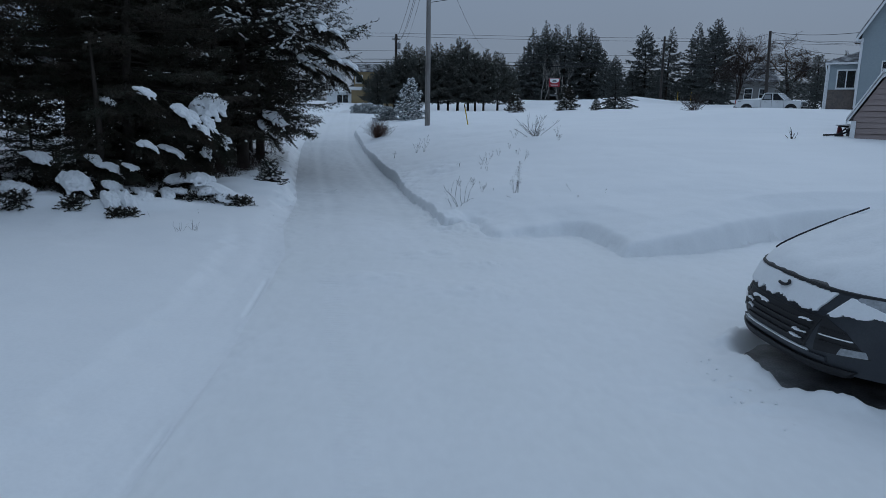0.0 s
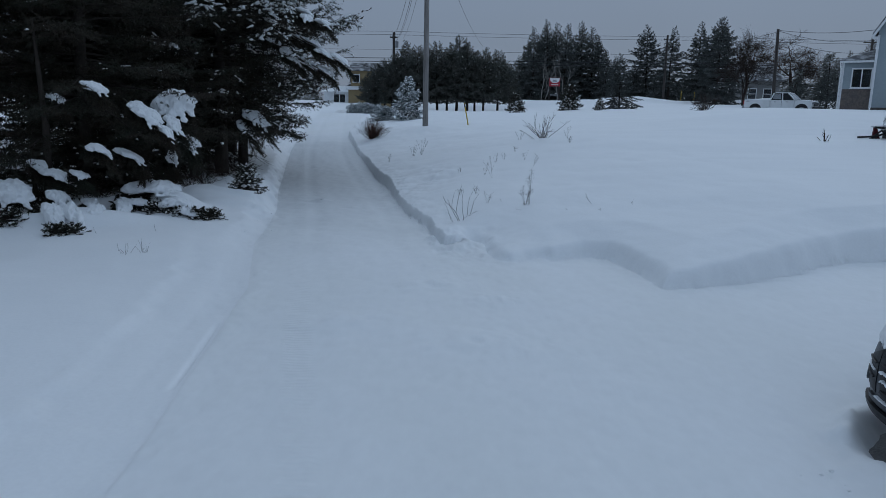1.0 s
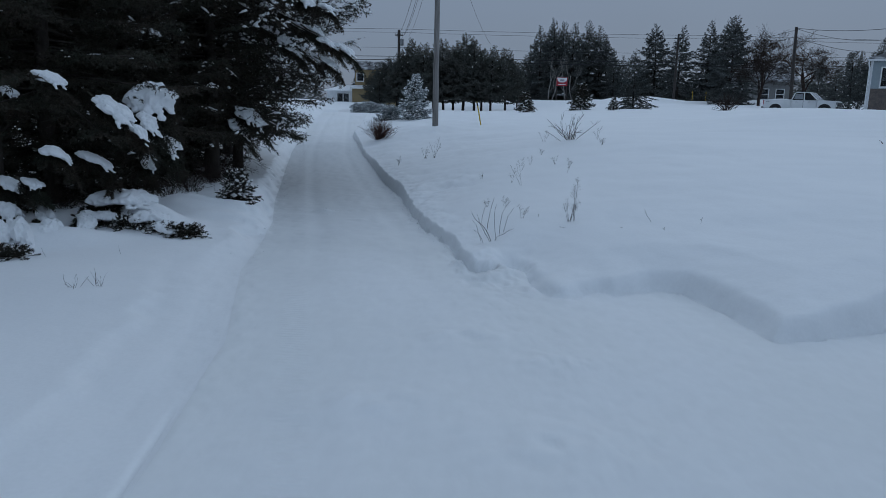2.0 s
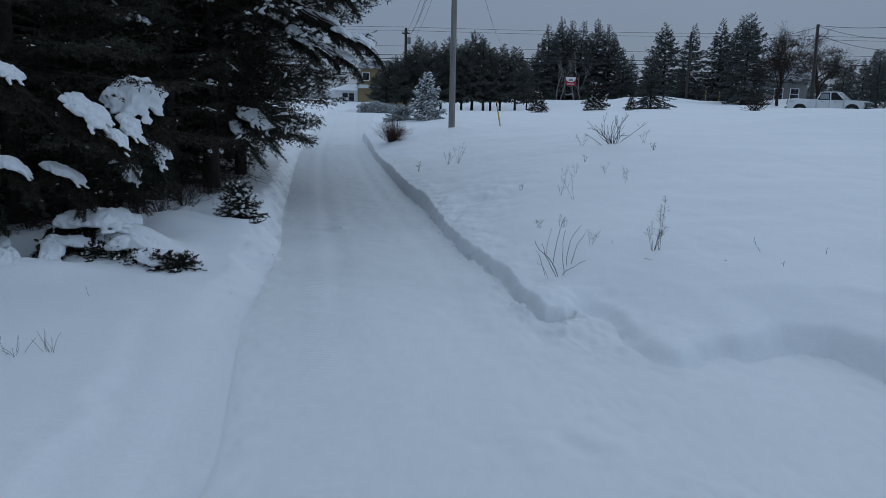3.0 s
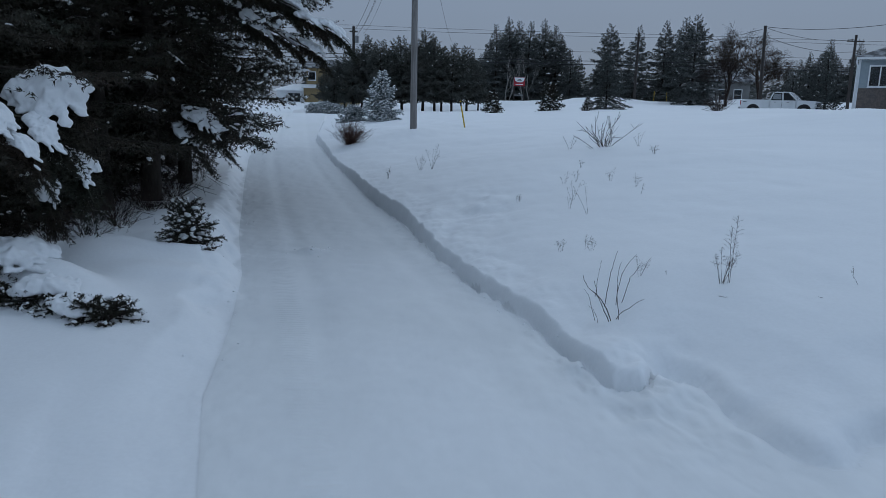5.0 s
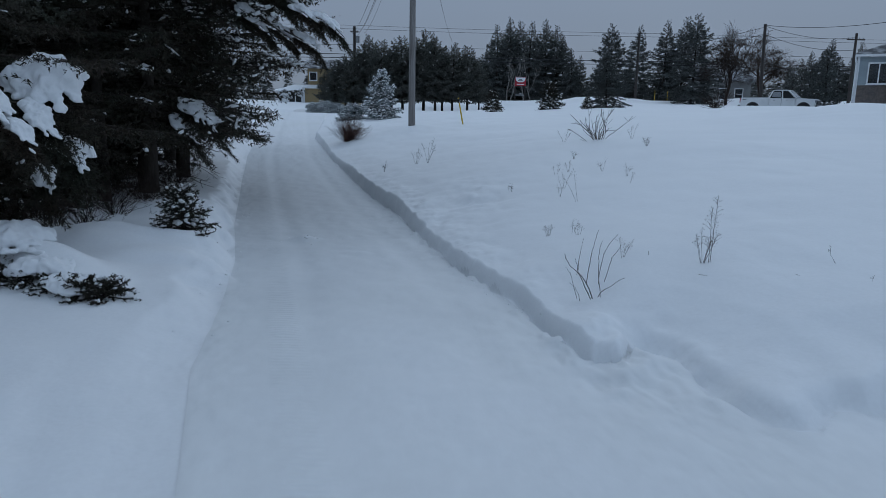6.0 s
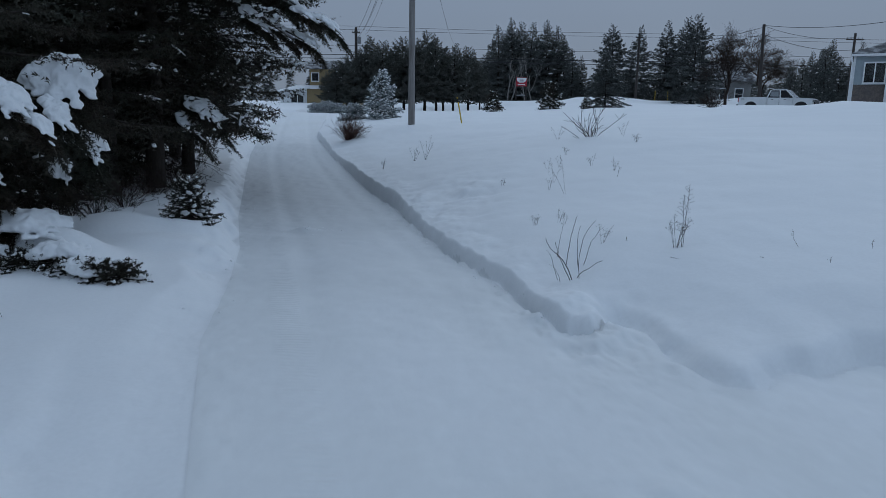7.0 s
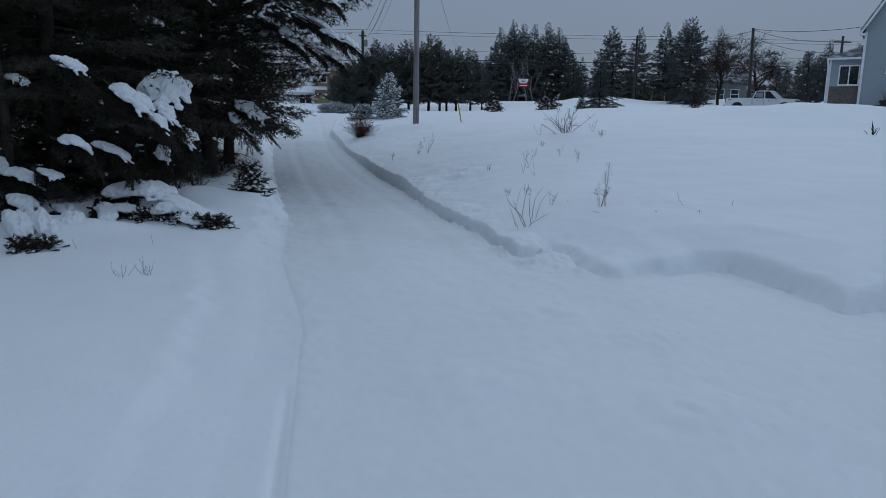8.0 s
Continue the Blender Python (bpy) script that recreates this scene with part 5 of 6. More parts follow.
dark = thing("far_house", pose(0, 0, 0), "dull grey-brown gabled house with patchy snow behind bare trees", "house")
part("wall", lapped(43.0, 48.5, 3.0, 7.4, 105, step=0.25), GREYWALL, dark)
part("wall", box(43.0, 48.5, 105.13, 112, 3.0, 7.4), GREYWALL, dark)
part("roof", roof_slab(((42.6, 104.4, 7.3), (48.9, 104.4, 7.3), (48.9, 108.5, 9.8), (42.6, 108.5, 9.8)), 0.25), SHINGLE, dark)
part("roof", roof_slab(((42.6, 112.6, 7.3), (48.9, 112.6, 7.3), (48.9, 108.504, 9.8), (42.6, 108.504, 9.8)), 0.25), SHINGLE, dark)
window(dark, 44.0, 45.1, 4.6, 6.0, 104.94, bars=0, rail=True)
window(dark, 46.2, 47.3, 4.6, 6.0, 104.94, bars=0, rail=True)

# ---- roadside sign ----
sign = thing("roadside_sign", pose(18.55, 122, 7.2) @ Matrix.Scale(2.0, 4) @ pose(0, 0, -4.65), "red and white roadside sign board on two posts", "sign")
part("board", box(-0.45, 0.45, -0.03, 0.03, 4.3, 5.0, 0.01), RED, sign, "red sign board with white emblem field")
swoop = prism(((-0.42, 4.97), (0.42, 4.97), (0.36, 4.72), (0.18, 4.60), (-0.18, 4.60), (-0.36, 4.72)), "y", -0.042, -0.032)
part("emblem", swoop, TRIM, sign, "white swoosh-shaped field")
for u0, u1, v in ((-0.14, 0.14, 4.78), (-0.18, 0.18, 4.70)):
    part("lettering_bar", box(u0, u1, -0.052, -0.043, v, v + 0.045), PLASTIC, sign)
part("lettering_bar", box(-0.3, 0.3, -0.042, -0.032, 4.40, 4.46), TRIM, sign)
gs = 4.65 + (gz(18.55, 122) - 7.2) / 2.0
for u in (-0.4, 0.4):
    part("post", box(u - 0.04, u + 0.04, 0.032, 0.11, gs - 0.3, 5.0, 0.01), DARKPOLE, sign)
part("rail", box(-0.36, 0.36, 0.04, 0.1, 3.55, 3.63, 0.005), RIM, sign)

# ---- parked car: dark grey compact crossover under snow ----
car = thing("parked_car", pose(CAR_X - 0.05, CAR_Y, -0.115, 0, 0, 3.4), "dark grey crossover car with snow covering hood and roof", "car")
HALF = 0.92
FZ, FX = (0.16, 0.22, 0.30, 0.45, 0.60, 0.72, 0.85, 0.96), (0.16, 0.08, 0.03, 0.0, 0.01, 0.045, 0.11, 0.18)


def nose(y, z):
    """How far back the front skin lies at a place on the car's front."""
    return 0.36 * (np.abs(y) / HALF) ** 3.4 + np.interp(z, FZ, FX)


def skin_patch(name, corners, off, mat, parent, label="", nu=10, nv=5, thick=0.02, rag=0.0):
    """A piece that follows the front skin: corners (y, z) in order, pushed out by off."""
    (a, b, c, d) = [np.array(q, float) for q in corners]
    h = Heap()
    u, v = np.meshgrid(np.linspace(0, 1, nu), np.linspace(0, 1, nv), indexing="ij")
    p = (1 - u)[..., None] * ((1 - v)[..., None] * a + v[..., None] * d) + u[..., None] * ((1 - v)[..., None] * b + v[..., None] * c)
    y, z = p[..., 0].reshape(-1), p[..., 1].reshape(-1)
    if rag:
        w = (v.reshape(-1) - 0.5) * 2
        z = z + rag * (0.7 * value_noise(y * 12, w * 2, 5) + 0.6 * value_noise(y * 60, w * 3, 6) + 0.4 * value_noise(y * 120, w * 3, 7)) * np.where(w < 0, -w, 0.35 * w)
    x = nose(y, z) - off
    front, back = np.column_stack([x, y, z]), np.column_stack([x + thick, y, z])
    i, j = np.meshgrid(np.arange(nu - 1), np.arange(nv - 1), indexing="ij")
    f = np.stack([i * nv + j, i * nv + j + 1, (i + 1) * nv + j + 1, (i + 1) * nv + j], -1).reshape(-1, 4)
    n = nu * nv
    rim = [k * nv for k in range(nu)] + [(nu - 1) * nv + k for k in range(1, nv)] + [k * nv + nv - 1 for k in range(nu - 2, -1, -1)] + [k for k in range(nv - 2, 0, -1)]
    side = np.array([(rim[k], rim[(k + 1) % len(rim)], rim[(k + 1) % len(rim)] + n, rim[k] + n) for k in range(len(rim))])
    h.add(np.vstack([front, back]), np.vstack([f, f[:, ::-1] + n, side]))
    return part(name, h, mat, parent, label, smooth=False)


skin_patch("bumper", ((-HALF, 0.30), (HALF, 0.30), (HALF, 0.885), (-HALF, 0.885)), 0.0, PAINT, car, "dark grey front bumper skin", 44, 16, 0.03)
grille = skin_patch("grille", ((0.42, 0.42), (-0.42, 0.42), (-0.52, 0.66), (0.52, 0.66)), 0.004, PLASTIC, car, "black lower grille with snow on its bars", 20, 6)
for k in range(4):
    z = 0.455 + k * 0.05
    w = 0.39 + 0.09 * (z - 0.4) / 0.22
    skin_patch("grille_bar", ((w, z), (-w, z), (-w, z + 0.014), (w, z + 0.014)), 0.022, PLASTIC, grille, "", 20, 2, 0.016)
for (y0, y1, z) in ((-0.43, -0.29, 0.523), (-0.40, -0.26, 0.473), (0.34, 0.46, 0.572), (0.32, 0.43, 0.523), (-0.46, -0.34, 0.623), (0.1, 0.36, 0.623)):
    skin_patch("snow_streak", ((y0, z), (y1, z), (y1 - 0.02, z + 0.013), (y0 + 0.02, z + 0.006)), 0.027, CLUMP, grille, "white snow lodged on the bars", 34, 3, 0.02, 0.012)
skin_patch("upper_slot", ((0.54, 0.668), (-0.54, 0.668), (-0.54, 0.684), (0.54, 0.684)), 0.005, PLASTIC, car, "", 16, 2)
skin_patch("nose_snow", ((0.60, 0.725), (-0.46, 0.70), (-0.54, 0.858), (0.70, 0.862)), 0.02, CLUMP, car, "thin snow frozen on the nose panel", 90, 6, 0.03, 0.022)
skin_patch("hood_gap", ((0.80, 0.868), (-0.80, 0.868), (-0.80, 0.882), (0.80, 0.882)), 0.014, PLASTIC, car, "", 24, 2, 0.01)
em = Heap()
tube(em, [(nose(0.075 * math.cos(a), 0.825 + 0.024 * math.sin(a)) - 0.04, 0.075 * math.cos(a), 0.825 + 0.024 * math.sin(a)) for a in np.linspace(2.5, 5.4, 14)], 0.013, 6)
part("emblem", em, PLASTIC, car, "dark oval emblem half hidden by snow")
skin_patch("lip", ((0.72, 0.275), (-0.72, 0.275), (-0.78, 0.335), (0.78, 0.335)), 0.035, PLASTIC, car, "black plastic chin lip", 24, 3, 0.06)
skin_patch("skid_trim", ((0.60, 0.36), (-0.60, 0.36), (-0.60, 0.392), (0.60, 0.392)), 0.02, PAINT, car, "", 20, 2, 0.03)
skin_patch("lip_snow", ((0.50, 0.397), (-0.46, 0.397), (-0.44, 0.408), (0.48, 0.408)), 0.022, CLUMP, car, "", 20, 2, 0.03)
for s in (-1, 1):
    fog = skin_patch("fog_lamp_recess", ((s * 0.50, 0.42), (s * 0.84, 0.45), (s * 0.70, 0.61), (s * 0.53, 0.69)), 0.005, PLASTIC, car, "black triangular side intake", 12, 6)
    for k in range(3):
        z = 0.505 + k * 0.045
        skin_patch("grille_bar", ((s * 0.54, z), (s * (0.79 - 0.04 * k), z), (s * (0.785 - 0.04 * k), z + 0.007), (s * 0.54, z + 0.007)), 0.018, CLUMP if k == 1 else PLASTIC, fog, "", 10, 2, 0.012)
    skin_patch("fog_lamp", ((s * 0.68, 0.44), (s * 0.83, 0.455), (s * 0.81, 0.50), (s * 0.70, 0.495)), 0.02, LAMP, car, "clear fog lamp", 8, 4, 0.03)
    skin_patch("headlight", ((s * 0.64, 0.775), (s * 0.918, 0.785), (s * 0.919, 0.875), (s * 0.68, 0.862)), 0.008, LAMP, car, "clear headlight edged with snow", 16, 6, 0.03)
    skin_patch("headlight_snow", ((s * 0.55, 0.70), (s * 0.90, 0.745), (s * 0.90, 0.775), (s * 0.64, 0.85)), 0.018, CLUMP, car, "", 60, 5, 0.02, 0.014)
# hood and the snow on it


def hood_point(s, y, lift):
    s = np.clip(s, 0, 1)
    x0 = nose(y, 0.885)
    x = x0 + (1.32 - x0) * s
    z = 0.885 + 0.42 * s ** 0.85 - 0.07 * (np.abs(y) / HALF) ** 3 * (0.3 + 0.7 * s)
    return np.stack([x, y, z + lift], -1)


def hood_sheet(name, mat, label, s0, lift, wide):
    S, Y = np.meshgrid(np.linspace(s0, 1, 26), np.linspace(-wide, wide, 40), indexing="ij")
    edge = np.clip(np.minimum((S - s0) / 0.10, (wide - np.abs(Y)) / 0.10), 0, 1) ** 0.6
    up = lift * edge * (1 + 0.35 * cloud_noise(S * 5, Y * 4, 3)) if lift else 0 * S
    p = hood_point(S + (0.03 * cloud_noise(S * 6, Y * 9, 8) * (S < s0 + 0.05) * 0.6 if lift else 0), Y, 0.004 + up)
    h = Heap()
    idx = np.arange(S.size).reshape(S.shape)
    f = np.stack([idx[:-1, :-1], idx[1:, :-1], idx[1:, 1:], idx[:-1, 1:]], -1).reshape(-1, 4)
    low = p.copy()
    low[..., 2] = hood_point(S, Y, -0.02)[..., 2]
    h.add(p.reshape(-1, 3), f)
    h.add(low.reshape(-1, 3), f[:, ::-1])
    return part(name, h, mat, car, label, smooth=True)


hood_sheet("hood", PAINT, "", 0.0, 0.0, 0.88)
hood_sheet("hood_snow", CLUMP, "thick smooth snow over the hood", -0.004, 0.05, 0.885)
seam = Heap()
tube(seam, hood_point(np.linspace(0.0, 1.0, 24), np.full(24, 0.90), 0.062), 0.008, 6)
part("hood_edge", seam, PLASTIC, car, "thin dark edge of the hood", smooth=True)
# sides, floor, cabin
side = ((0.40, 0.27), (0.72, 0.30), (0.75, 0.55), (0.9, 0.68), (1.1, 0.68), (1.26, 0.55), (1.30, 0.28), (3.20, 0.28), (3.24, 0.55), (3.4, 0.68), (3.6, 0.68), (3.76, 0.55), (3.80, 0.30), (4.36, 0.36), (4.46, 0.6), (4.44, 1.06), (1.35, 1.12), (0.78, 0.97), (0.5, 0.85))
for s in (-1, 1):
    part("side_panel", prism([(x, z) for x, z in side], "y", s * 0.80, s * 0.915, 0.03), PAINT, car)
    part("sill", box(1.3, 3.2, s * 0.84, s * 0.925, 0.22, 0.32, 0.02), PLASTIC, car)
part("floor", box(0.5, 4.3, -0.799, 0.799, 0.24, 0.5, 0.03), PLASTIC, car)
part("tail", box(4.3, 4.5, -0.86, 0.86, 0.35, 1.05, 0.06), PAINT, car)


def ring_loft(rings):
    h = Heap()
    n = len(rings[0])
    v = np.vstack([np.array(r, float) for r in rings])
    f = [(k * n + i, k * n + (i + 1) % n, (k + 1) * n + (i + 1) % n, (k + 1) * n + i) for k in range(len(rings) - 1) for i in range(n)]
    h.add(v, f)
    return h


def rect(x0, x1, w, z):
    return [(x0, -w * 0.85, z), (x0, w * 0.85, z), (x0 + 0.15, w, z), (x1 - 0.15, w, z), (x1, w * 0.85, z), (x1, -w * 0.85, z), (x1 - 0.15, -w, z), (x0 + 0.15, -w, z)]


part("glasshouse", ring_loft([rect(1.22, 4.42, 0.86, 1.03), rect(1.62, 4.30, 0.79, 1.34), rect(2.02, 4.12, 0.70, 1.60)]), TINTED, car, "dark tinted windows")
part("cabin", ring_loft([rect(1.32, 4.34, 0.80, 1.0), rect(2.06, 4.06, 0.66, 1.58)]), DARK, car)
part("roof", ring_loft([rect(2.00, 4.14, 0.71, 1.595), rect(2.06, 4.10, 0.68, 1.65), rect(2.5, 3.8, 0.4, 1.68), rect(2.9, 3.4, 0.001, 1.685)]), PAINT, car)
part("roof_snow", ring_loft([rect(2.02, 4.10, 0.68, 1.63), rect(2.0, 4.1, 0.69, 1.72), rect(2.3, 3.9, 0.5, 1.78), rect(2.9, 3.4, 0.001, 1.79)]), CLUMP, car, "thick snow on the roof", smooth=True)
part("windscreen_snow", ring_loft([[(1.2, -0.7, 1.10), (1.2, 0.7, 1.10), (1.3, 0.72, 1.06), (1.3, -0.72, 1.06)], [(1.62, -0.66, 1.42), (1.62, 0.66, 1.42), (1.7, 0.68, 1.36), (1.7, -0.68, 1.36)], [(1.98, -0.62, 1.64), (1.98, 0.62, 1.64), (2.04, 0.62, 1.6), (2.04, -0.62, 1.6)]]), CLUMP, car, "snow on the windscreen", smooth=True)
for s in (-1, 1):
    for a, b in (((1.28, 0.855, 1.04), (2.04, 0.70, 1.6)), ((2.55, 0.865, 1.04), (2.65, 0.71, 1.6)), ((4.38, 0.80, 1.04), (4.10, 0.68, 1.6))):
        pil = Heap()
        tube(pil, [(a[0], s * a[1], a[2]), (b[0], s * b[1], b[2])], 0.035, 6)
        part("pillar", pil, PAINT, car)
    part("mirror", box(1.42, 1.60, s * 0.93, s * 1.08, 1.03, 1.16, 0.03), PAINT, car)


def wheel(parent, x, y, r, w, side, rim_mat):
    t = Heap()
    tube(t, [(x, y - w / 2, r), (x, y - w * 0.42, r), (x, y + w * 0.42, r), (x, y + w / 2, r)], [r * 0.9, r, r, r * 0.9], 26)
    tyre = part("tyre", t, RUBBER, parent, smooth=True)
    d = Heap()
    yo = y + side * (w / 2 + 0.004)
    tube(d, [(x, yo - side * 0.03, r), (x, yo, r)], [r * 0.64, r * 0.60], 20)
    part("rim", d, rim_mat, tyre)


for x in (1.0, 3.5):
    for s in (-1, 1):
        wheel(car, x, s * 0.79, 0.34, 0.22, s, RIM)

# dark sheet in the hollow: bare asphalt, with the car's shadow put into its colour
PX, PY = np.meshgrid(np.linspace(1.55, 7.4, 50), np.linspace(3.95, 6.5, 26), indexing="ij")
pidx = np.arange(PX.size).reshape(PX.shape)
bare = Heap()
bare.add(np.stack([PX, PY, -0.082 + 0.005 * cloud_noise(PX * 2, PY * 2, 61) + 0.045 * np.clip((2.45 - PX) / 0.2, 0, 1)], -1).reshape(-1, 3), np.stack([pidx[:-1, :-1], pidx[1:, :-1], pidx[1:, 1:], pidx[:-1, 1:]], -1).reshape(-1, 4))
tagged(part("pavement", bare, ASPHALT, smooth=True), "dark asphalt sheet that also carries the shade under the parked car", "pavement", kind="structure")

# ---- white pickup by the house ----
truck = thing("pickup_truck", pose(25.75, 56.0, 2.20, 0, 0, -42) @ Matrix.Scale(0.96, 4), "white crew-cab pickup truck parked behind snow drift", "truck")
part("bed", prism(((-2.62, 0.55), (-0.62, 0.55), (-0.62, 1.18), (-2.62, 1.18), (-2.66, 0.9)), "y", -0.9, 0.9, 0.04), WHITE, truck, "white cargo bed")
part("cab_body", prism(((-0.60, 0.5), (1.15, 0.5), (1.15, 1.12), (-0.60, 1.14)), "y", -0.9, 0.9, 0.03), WHITE, truck)
part("hood", prism(((1.16, 0.5), (2.45, 0.5), (2.5, 0.98), (2.4, 1.08), (1.16, 1.15)), "y", -0.88, 0.88, 0.05), WHITE, truck)
part("glasshouse", ring_loft([[(-0.62, -0.86, 1.13), (-0.62, 0.86, 1.13), (1.22, 0.84, 1.13), (1.22, -0.84, 1.13)], [(-0.40, -0.70, 1.66), (-0.40, 0.70, 1.66), (0.62, 0.70, 1.66), (0.62, -0.70, 1.66)]]), DARK, truck, "dark side windows")
part("windscreen", prism(((1.23, 1.14), (1.20, 1.14), (0.62, 1.64), (0.66, 1.66)), "y", -0.76, 0.76), LAMP, truck, "frosted windscreen")
part("roof", prism(((-0.46, 1.64), (0.68, 1.64), (0.6, 1.73), (-0.3, 1.74)), "y", -0.72, 0.72, 0.03), WHITE, truck, "white roof with thin snow")
for s in (-1, 1):
    for (a, b, c, d) in ((-0.62, 1.12, -0.42, 1.68), (0.28, 1.12, 0.20, 1.68), (1.2, 1.12, 0.62, 1.68)):
        pil = Heap()
        tube(pil, [(a, s * 0.87, b), (c, s * 0.715, d)], 0.045, 6)
        part("pillar", pil, WHITE, truck)
    part("rear_window", prism(((-0.46, 1.18), (0.16, 1.18), (0.12, 1.58), (-0.36, 1.58)), "y", s * 0.80, s * 0.83), LAMP if s < 0 else DARK, truck)
    for x in (-0.25, 0.62):
        part("door_handle", box(x - 0.08, x + 0.08, s * 0.905, s * 0.925, 0.98, 1.01, 0.005), PLASTIC, truck)
    part("mirror", box(0.9, 1.02, s * 0.92, s * 1.1, 1.12, 1.28, 0.02), PLASTIC, truck)
    part("door_seam", box(0.22, 0.235, s * 0.896, s * 0.905, 0.55, 1.1), PLASTIC, truck)
    part("wheel_arch", prism([(x0 + 0.47 * math.cos(a), 0.42 + 0.44 * math.sin(a)) for x0 in (-1.72,) for a in np.linspace(0, math.pi, 12)], "y", s * 0.86, s * 0.91), PLASTIC, truck)
    part("wheel_arch", prism([(1.72 + 0.47 * math.cos(a), 0.42 + 0.44 * math.sin(a)) for a in np.linspace(0, math.pi, 12)], "y", s * 0.84, s * 0.89), PLASTIC, truck)
    for x in (-1.72, 1.72):
        wheel(truck, x, s * 0.80, 0.38, 0.24, s, RIM)
    part("headlight", box(2.38, 2.53, s * 0.55, s * 0.87, 0.82, 0.98, 0.02), LAMP, truck)
part("grille", box(2.47, 2.54, -0.54, 0.54, 0.68, 0.98, 0.02), PLASTIC, truck, "black front grille")
part("bumper", box(2.46, 2.62, -0.88, 0.88, 0.42, 0.64, 0.04), PLASTIC, truck)
part("bumper", box(-2.8, -2.64, -0.86, 0.86, 0.48, 0.66, 0.03), CHROME, truck)
part("tail_light", box(-2.67, -2.60, -0.905, -0.8, 0.8, 1.14, 0.01), RED, truck)
part("badge", box(-2.45, -2.2, -0.915, -0.903, 1.02, 1.06), PLASTIC, truck)

# ---- dry weeds, shrubs and stalks that stick out of the snow ----
def stems(seed, n, h, spread, r, forks, mat_heads=None, curve=0.3, head=0.0, dense=0.02, bend=(0, 0)):
    rng = np.random.default_rng(seed)
    woods, seedheads = [], Heap()
    P0, P1 = [], []
    for i in range(n):
        wood = Heap()
        woods.append(wood)
        a = rng.random() * 6.283
        L = h * rng.uniform(0.55, 1.0)
        d = np.array([math.cos(a) * spread * rng.uniform(0.3, 1) + bend[0], math.sin(a) * spread * rng.uniform(0.3, 1) + bend[1], 1.0])
        d /= np.linalg.norm(d)
        p = np.array([rng.normal(0, 0.018 * h), rng.normal(0, 0.018 * h), -0.12])
        pts = [p]
        for k in range(6):
            d = d + rng.normal(0, 0.2, 3) + np.array([0, 0, curve * 0.12])
            d /= np.linalg.norm(d)
            pts.append(pts[-1] + d * (L + 0.12) / 6)
        pts = np.array(pts)
        tube(wood, pts, np.linspace(r, r * 0.45, 7), 4, caps=False)
        for k in range(forks):
            q = rng.integers(2, 6)
            b = pts[q]
            fd = d + rng.normal(0, 0.55, 3)
            fd[2] = abs(fd[2]) + 0.2
            fd /= np.linalg.norm(fd)
            e = b + fd * L * rng.uniform(0.15, 0.35)
            tube(wood, np.array([b, (b + e) / 2 + rng.normal(0, 0.01, 3), e]), [r * 0.6, r * 0.5, r * 0.35], 3, caps=False)
            if head:
                P0.append(b + (e - b) * 0.5), P1.append(e)
        if head:
            P0.append(pts[-2]), P1.append(pts[-1])
    if head:
        needles(seedheads, np.array(P0), np.array(P1), head, head * 0.25, dense, rng, 0.7)
    return woods, seedheads


def weed(name, x, y, label, category, args, mat, head_mat=None, group="", joined=True):
    woods, heads = stems(*args[0], **args[1])
    t = thing(name, pose(x, y, gz(x, y)), label, category, group)
    if joined:
        whole = Heap()
        for w in woods:
            for v, f in zip(w.v, w.f):
                whole.v.append(v), whole.f.append(f + whole.n)
            whole.n += w.n
        part("stem_tangle", whole, mat, t)["kind"] = "stuff"
    else:
        for w in woods:
            cane, n = None, 0
            for v, f in zip(w.v, w.f):
                piece = Heap()
                piece.add(v, f - n)
                n += len(v)
                if cane:
                    part("twig", piece, mat, cane)
                else:
                    cane = part("cane", piece, mat, t)
    if heads.n:
        part("seed_head", heads, head_mat or STRAW, t)["kind"] = "stuff"
    return t


def plumed(x, y, label, seed, h, n=4, fan=0.3, r=0.0022, plume=0.05, fuzz=14, lean=(0.0, 0.0), group="weeds in the snow"):
    """A dead weed: straight thin stems from one root, each ending in a loose feathery plume of fine branchlets."""
    rng = np.random.default_rng(seed)
    t = thing("dry_weed", pose(x, y, gz(x, y)), label, "weed", group)
    wood, fluff = Heap(), Heap()
    for i in range(n):
        a = rng.random() * 6.283
        L = h * (1.0 if i == 0 else rng.uniform(0.55, 0.85))
        out = np.array([math.cos(a), math.sin(a), 0.0]) * fan * (0.6 if i == 0 else rng.uniform(0.6, 1.3)) + np.array([lean[0], lean[1], 0])
        q = np.linspace(0, 1, 8)
        p = np.outer(q ** 1.3 * L, out) + np.outer(q * (L + 0.08) - 0.08, (0, 0, 1.0)) + rng.normal(0, 0.004, (8, 3)).cumsum(0) * 0.6
        tube(wood, p, np.linspace(r, r * 0.4, 8), 4, caps=False)
        for k in range(fuzz):
            u = 0.66 + 0.34 * (k + rng.random()) / fuzz
            b = np.array([np.interp(u, q, p[:, c]) for c in range(3)])
            b2 = rng.random() * 6.283
            e = np.array([math.cos(b2), math.sin(b2), rng.uniform(0.1, 0.9)]) * plume * rng.uniform(0.5, 1.1) * (1.25 - 0.7 * (u - 0.66) / 0.34)
            tube(wood, np.array([b, b + e * 0.6 + np.array([0, 0, 0.1 * plume]), b + e]), [r * 0.4, r * 0.32, r * 0.2], 3, caps=False)
            needles(fluff, (b + e * 0.55)[None], (b + e)[None], 0.010, 0.0022, 0.008, rng, 1.4)
    part("stem_tangle", wood, TWIG, t)["kind"] = "stuff"
    part("seed_head", fluff, STRAW, t)["kind"] = "stuff"
    return t


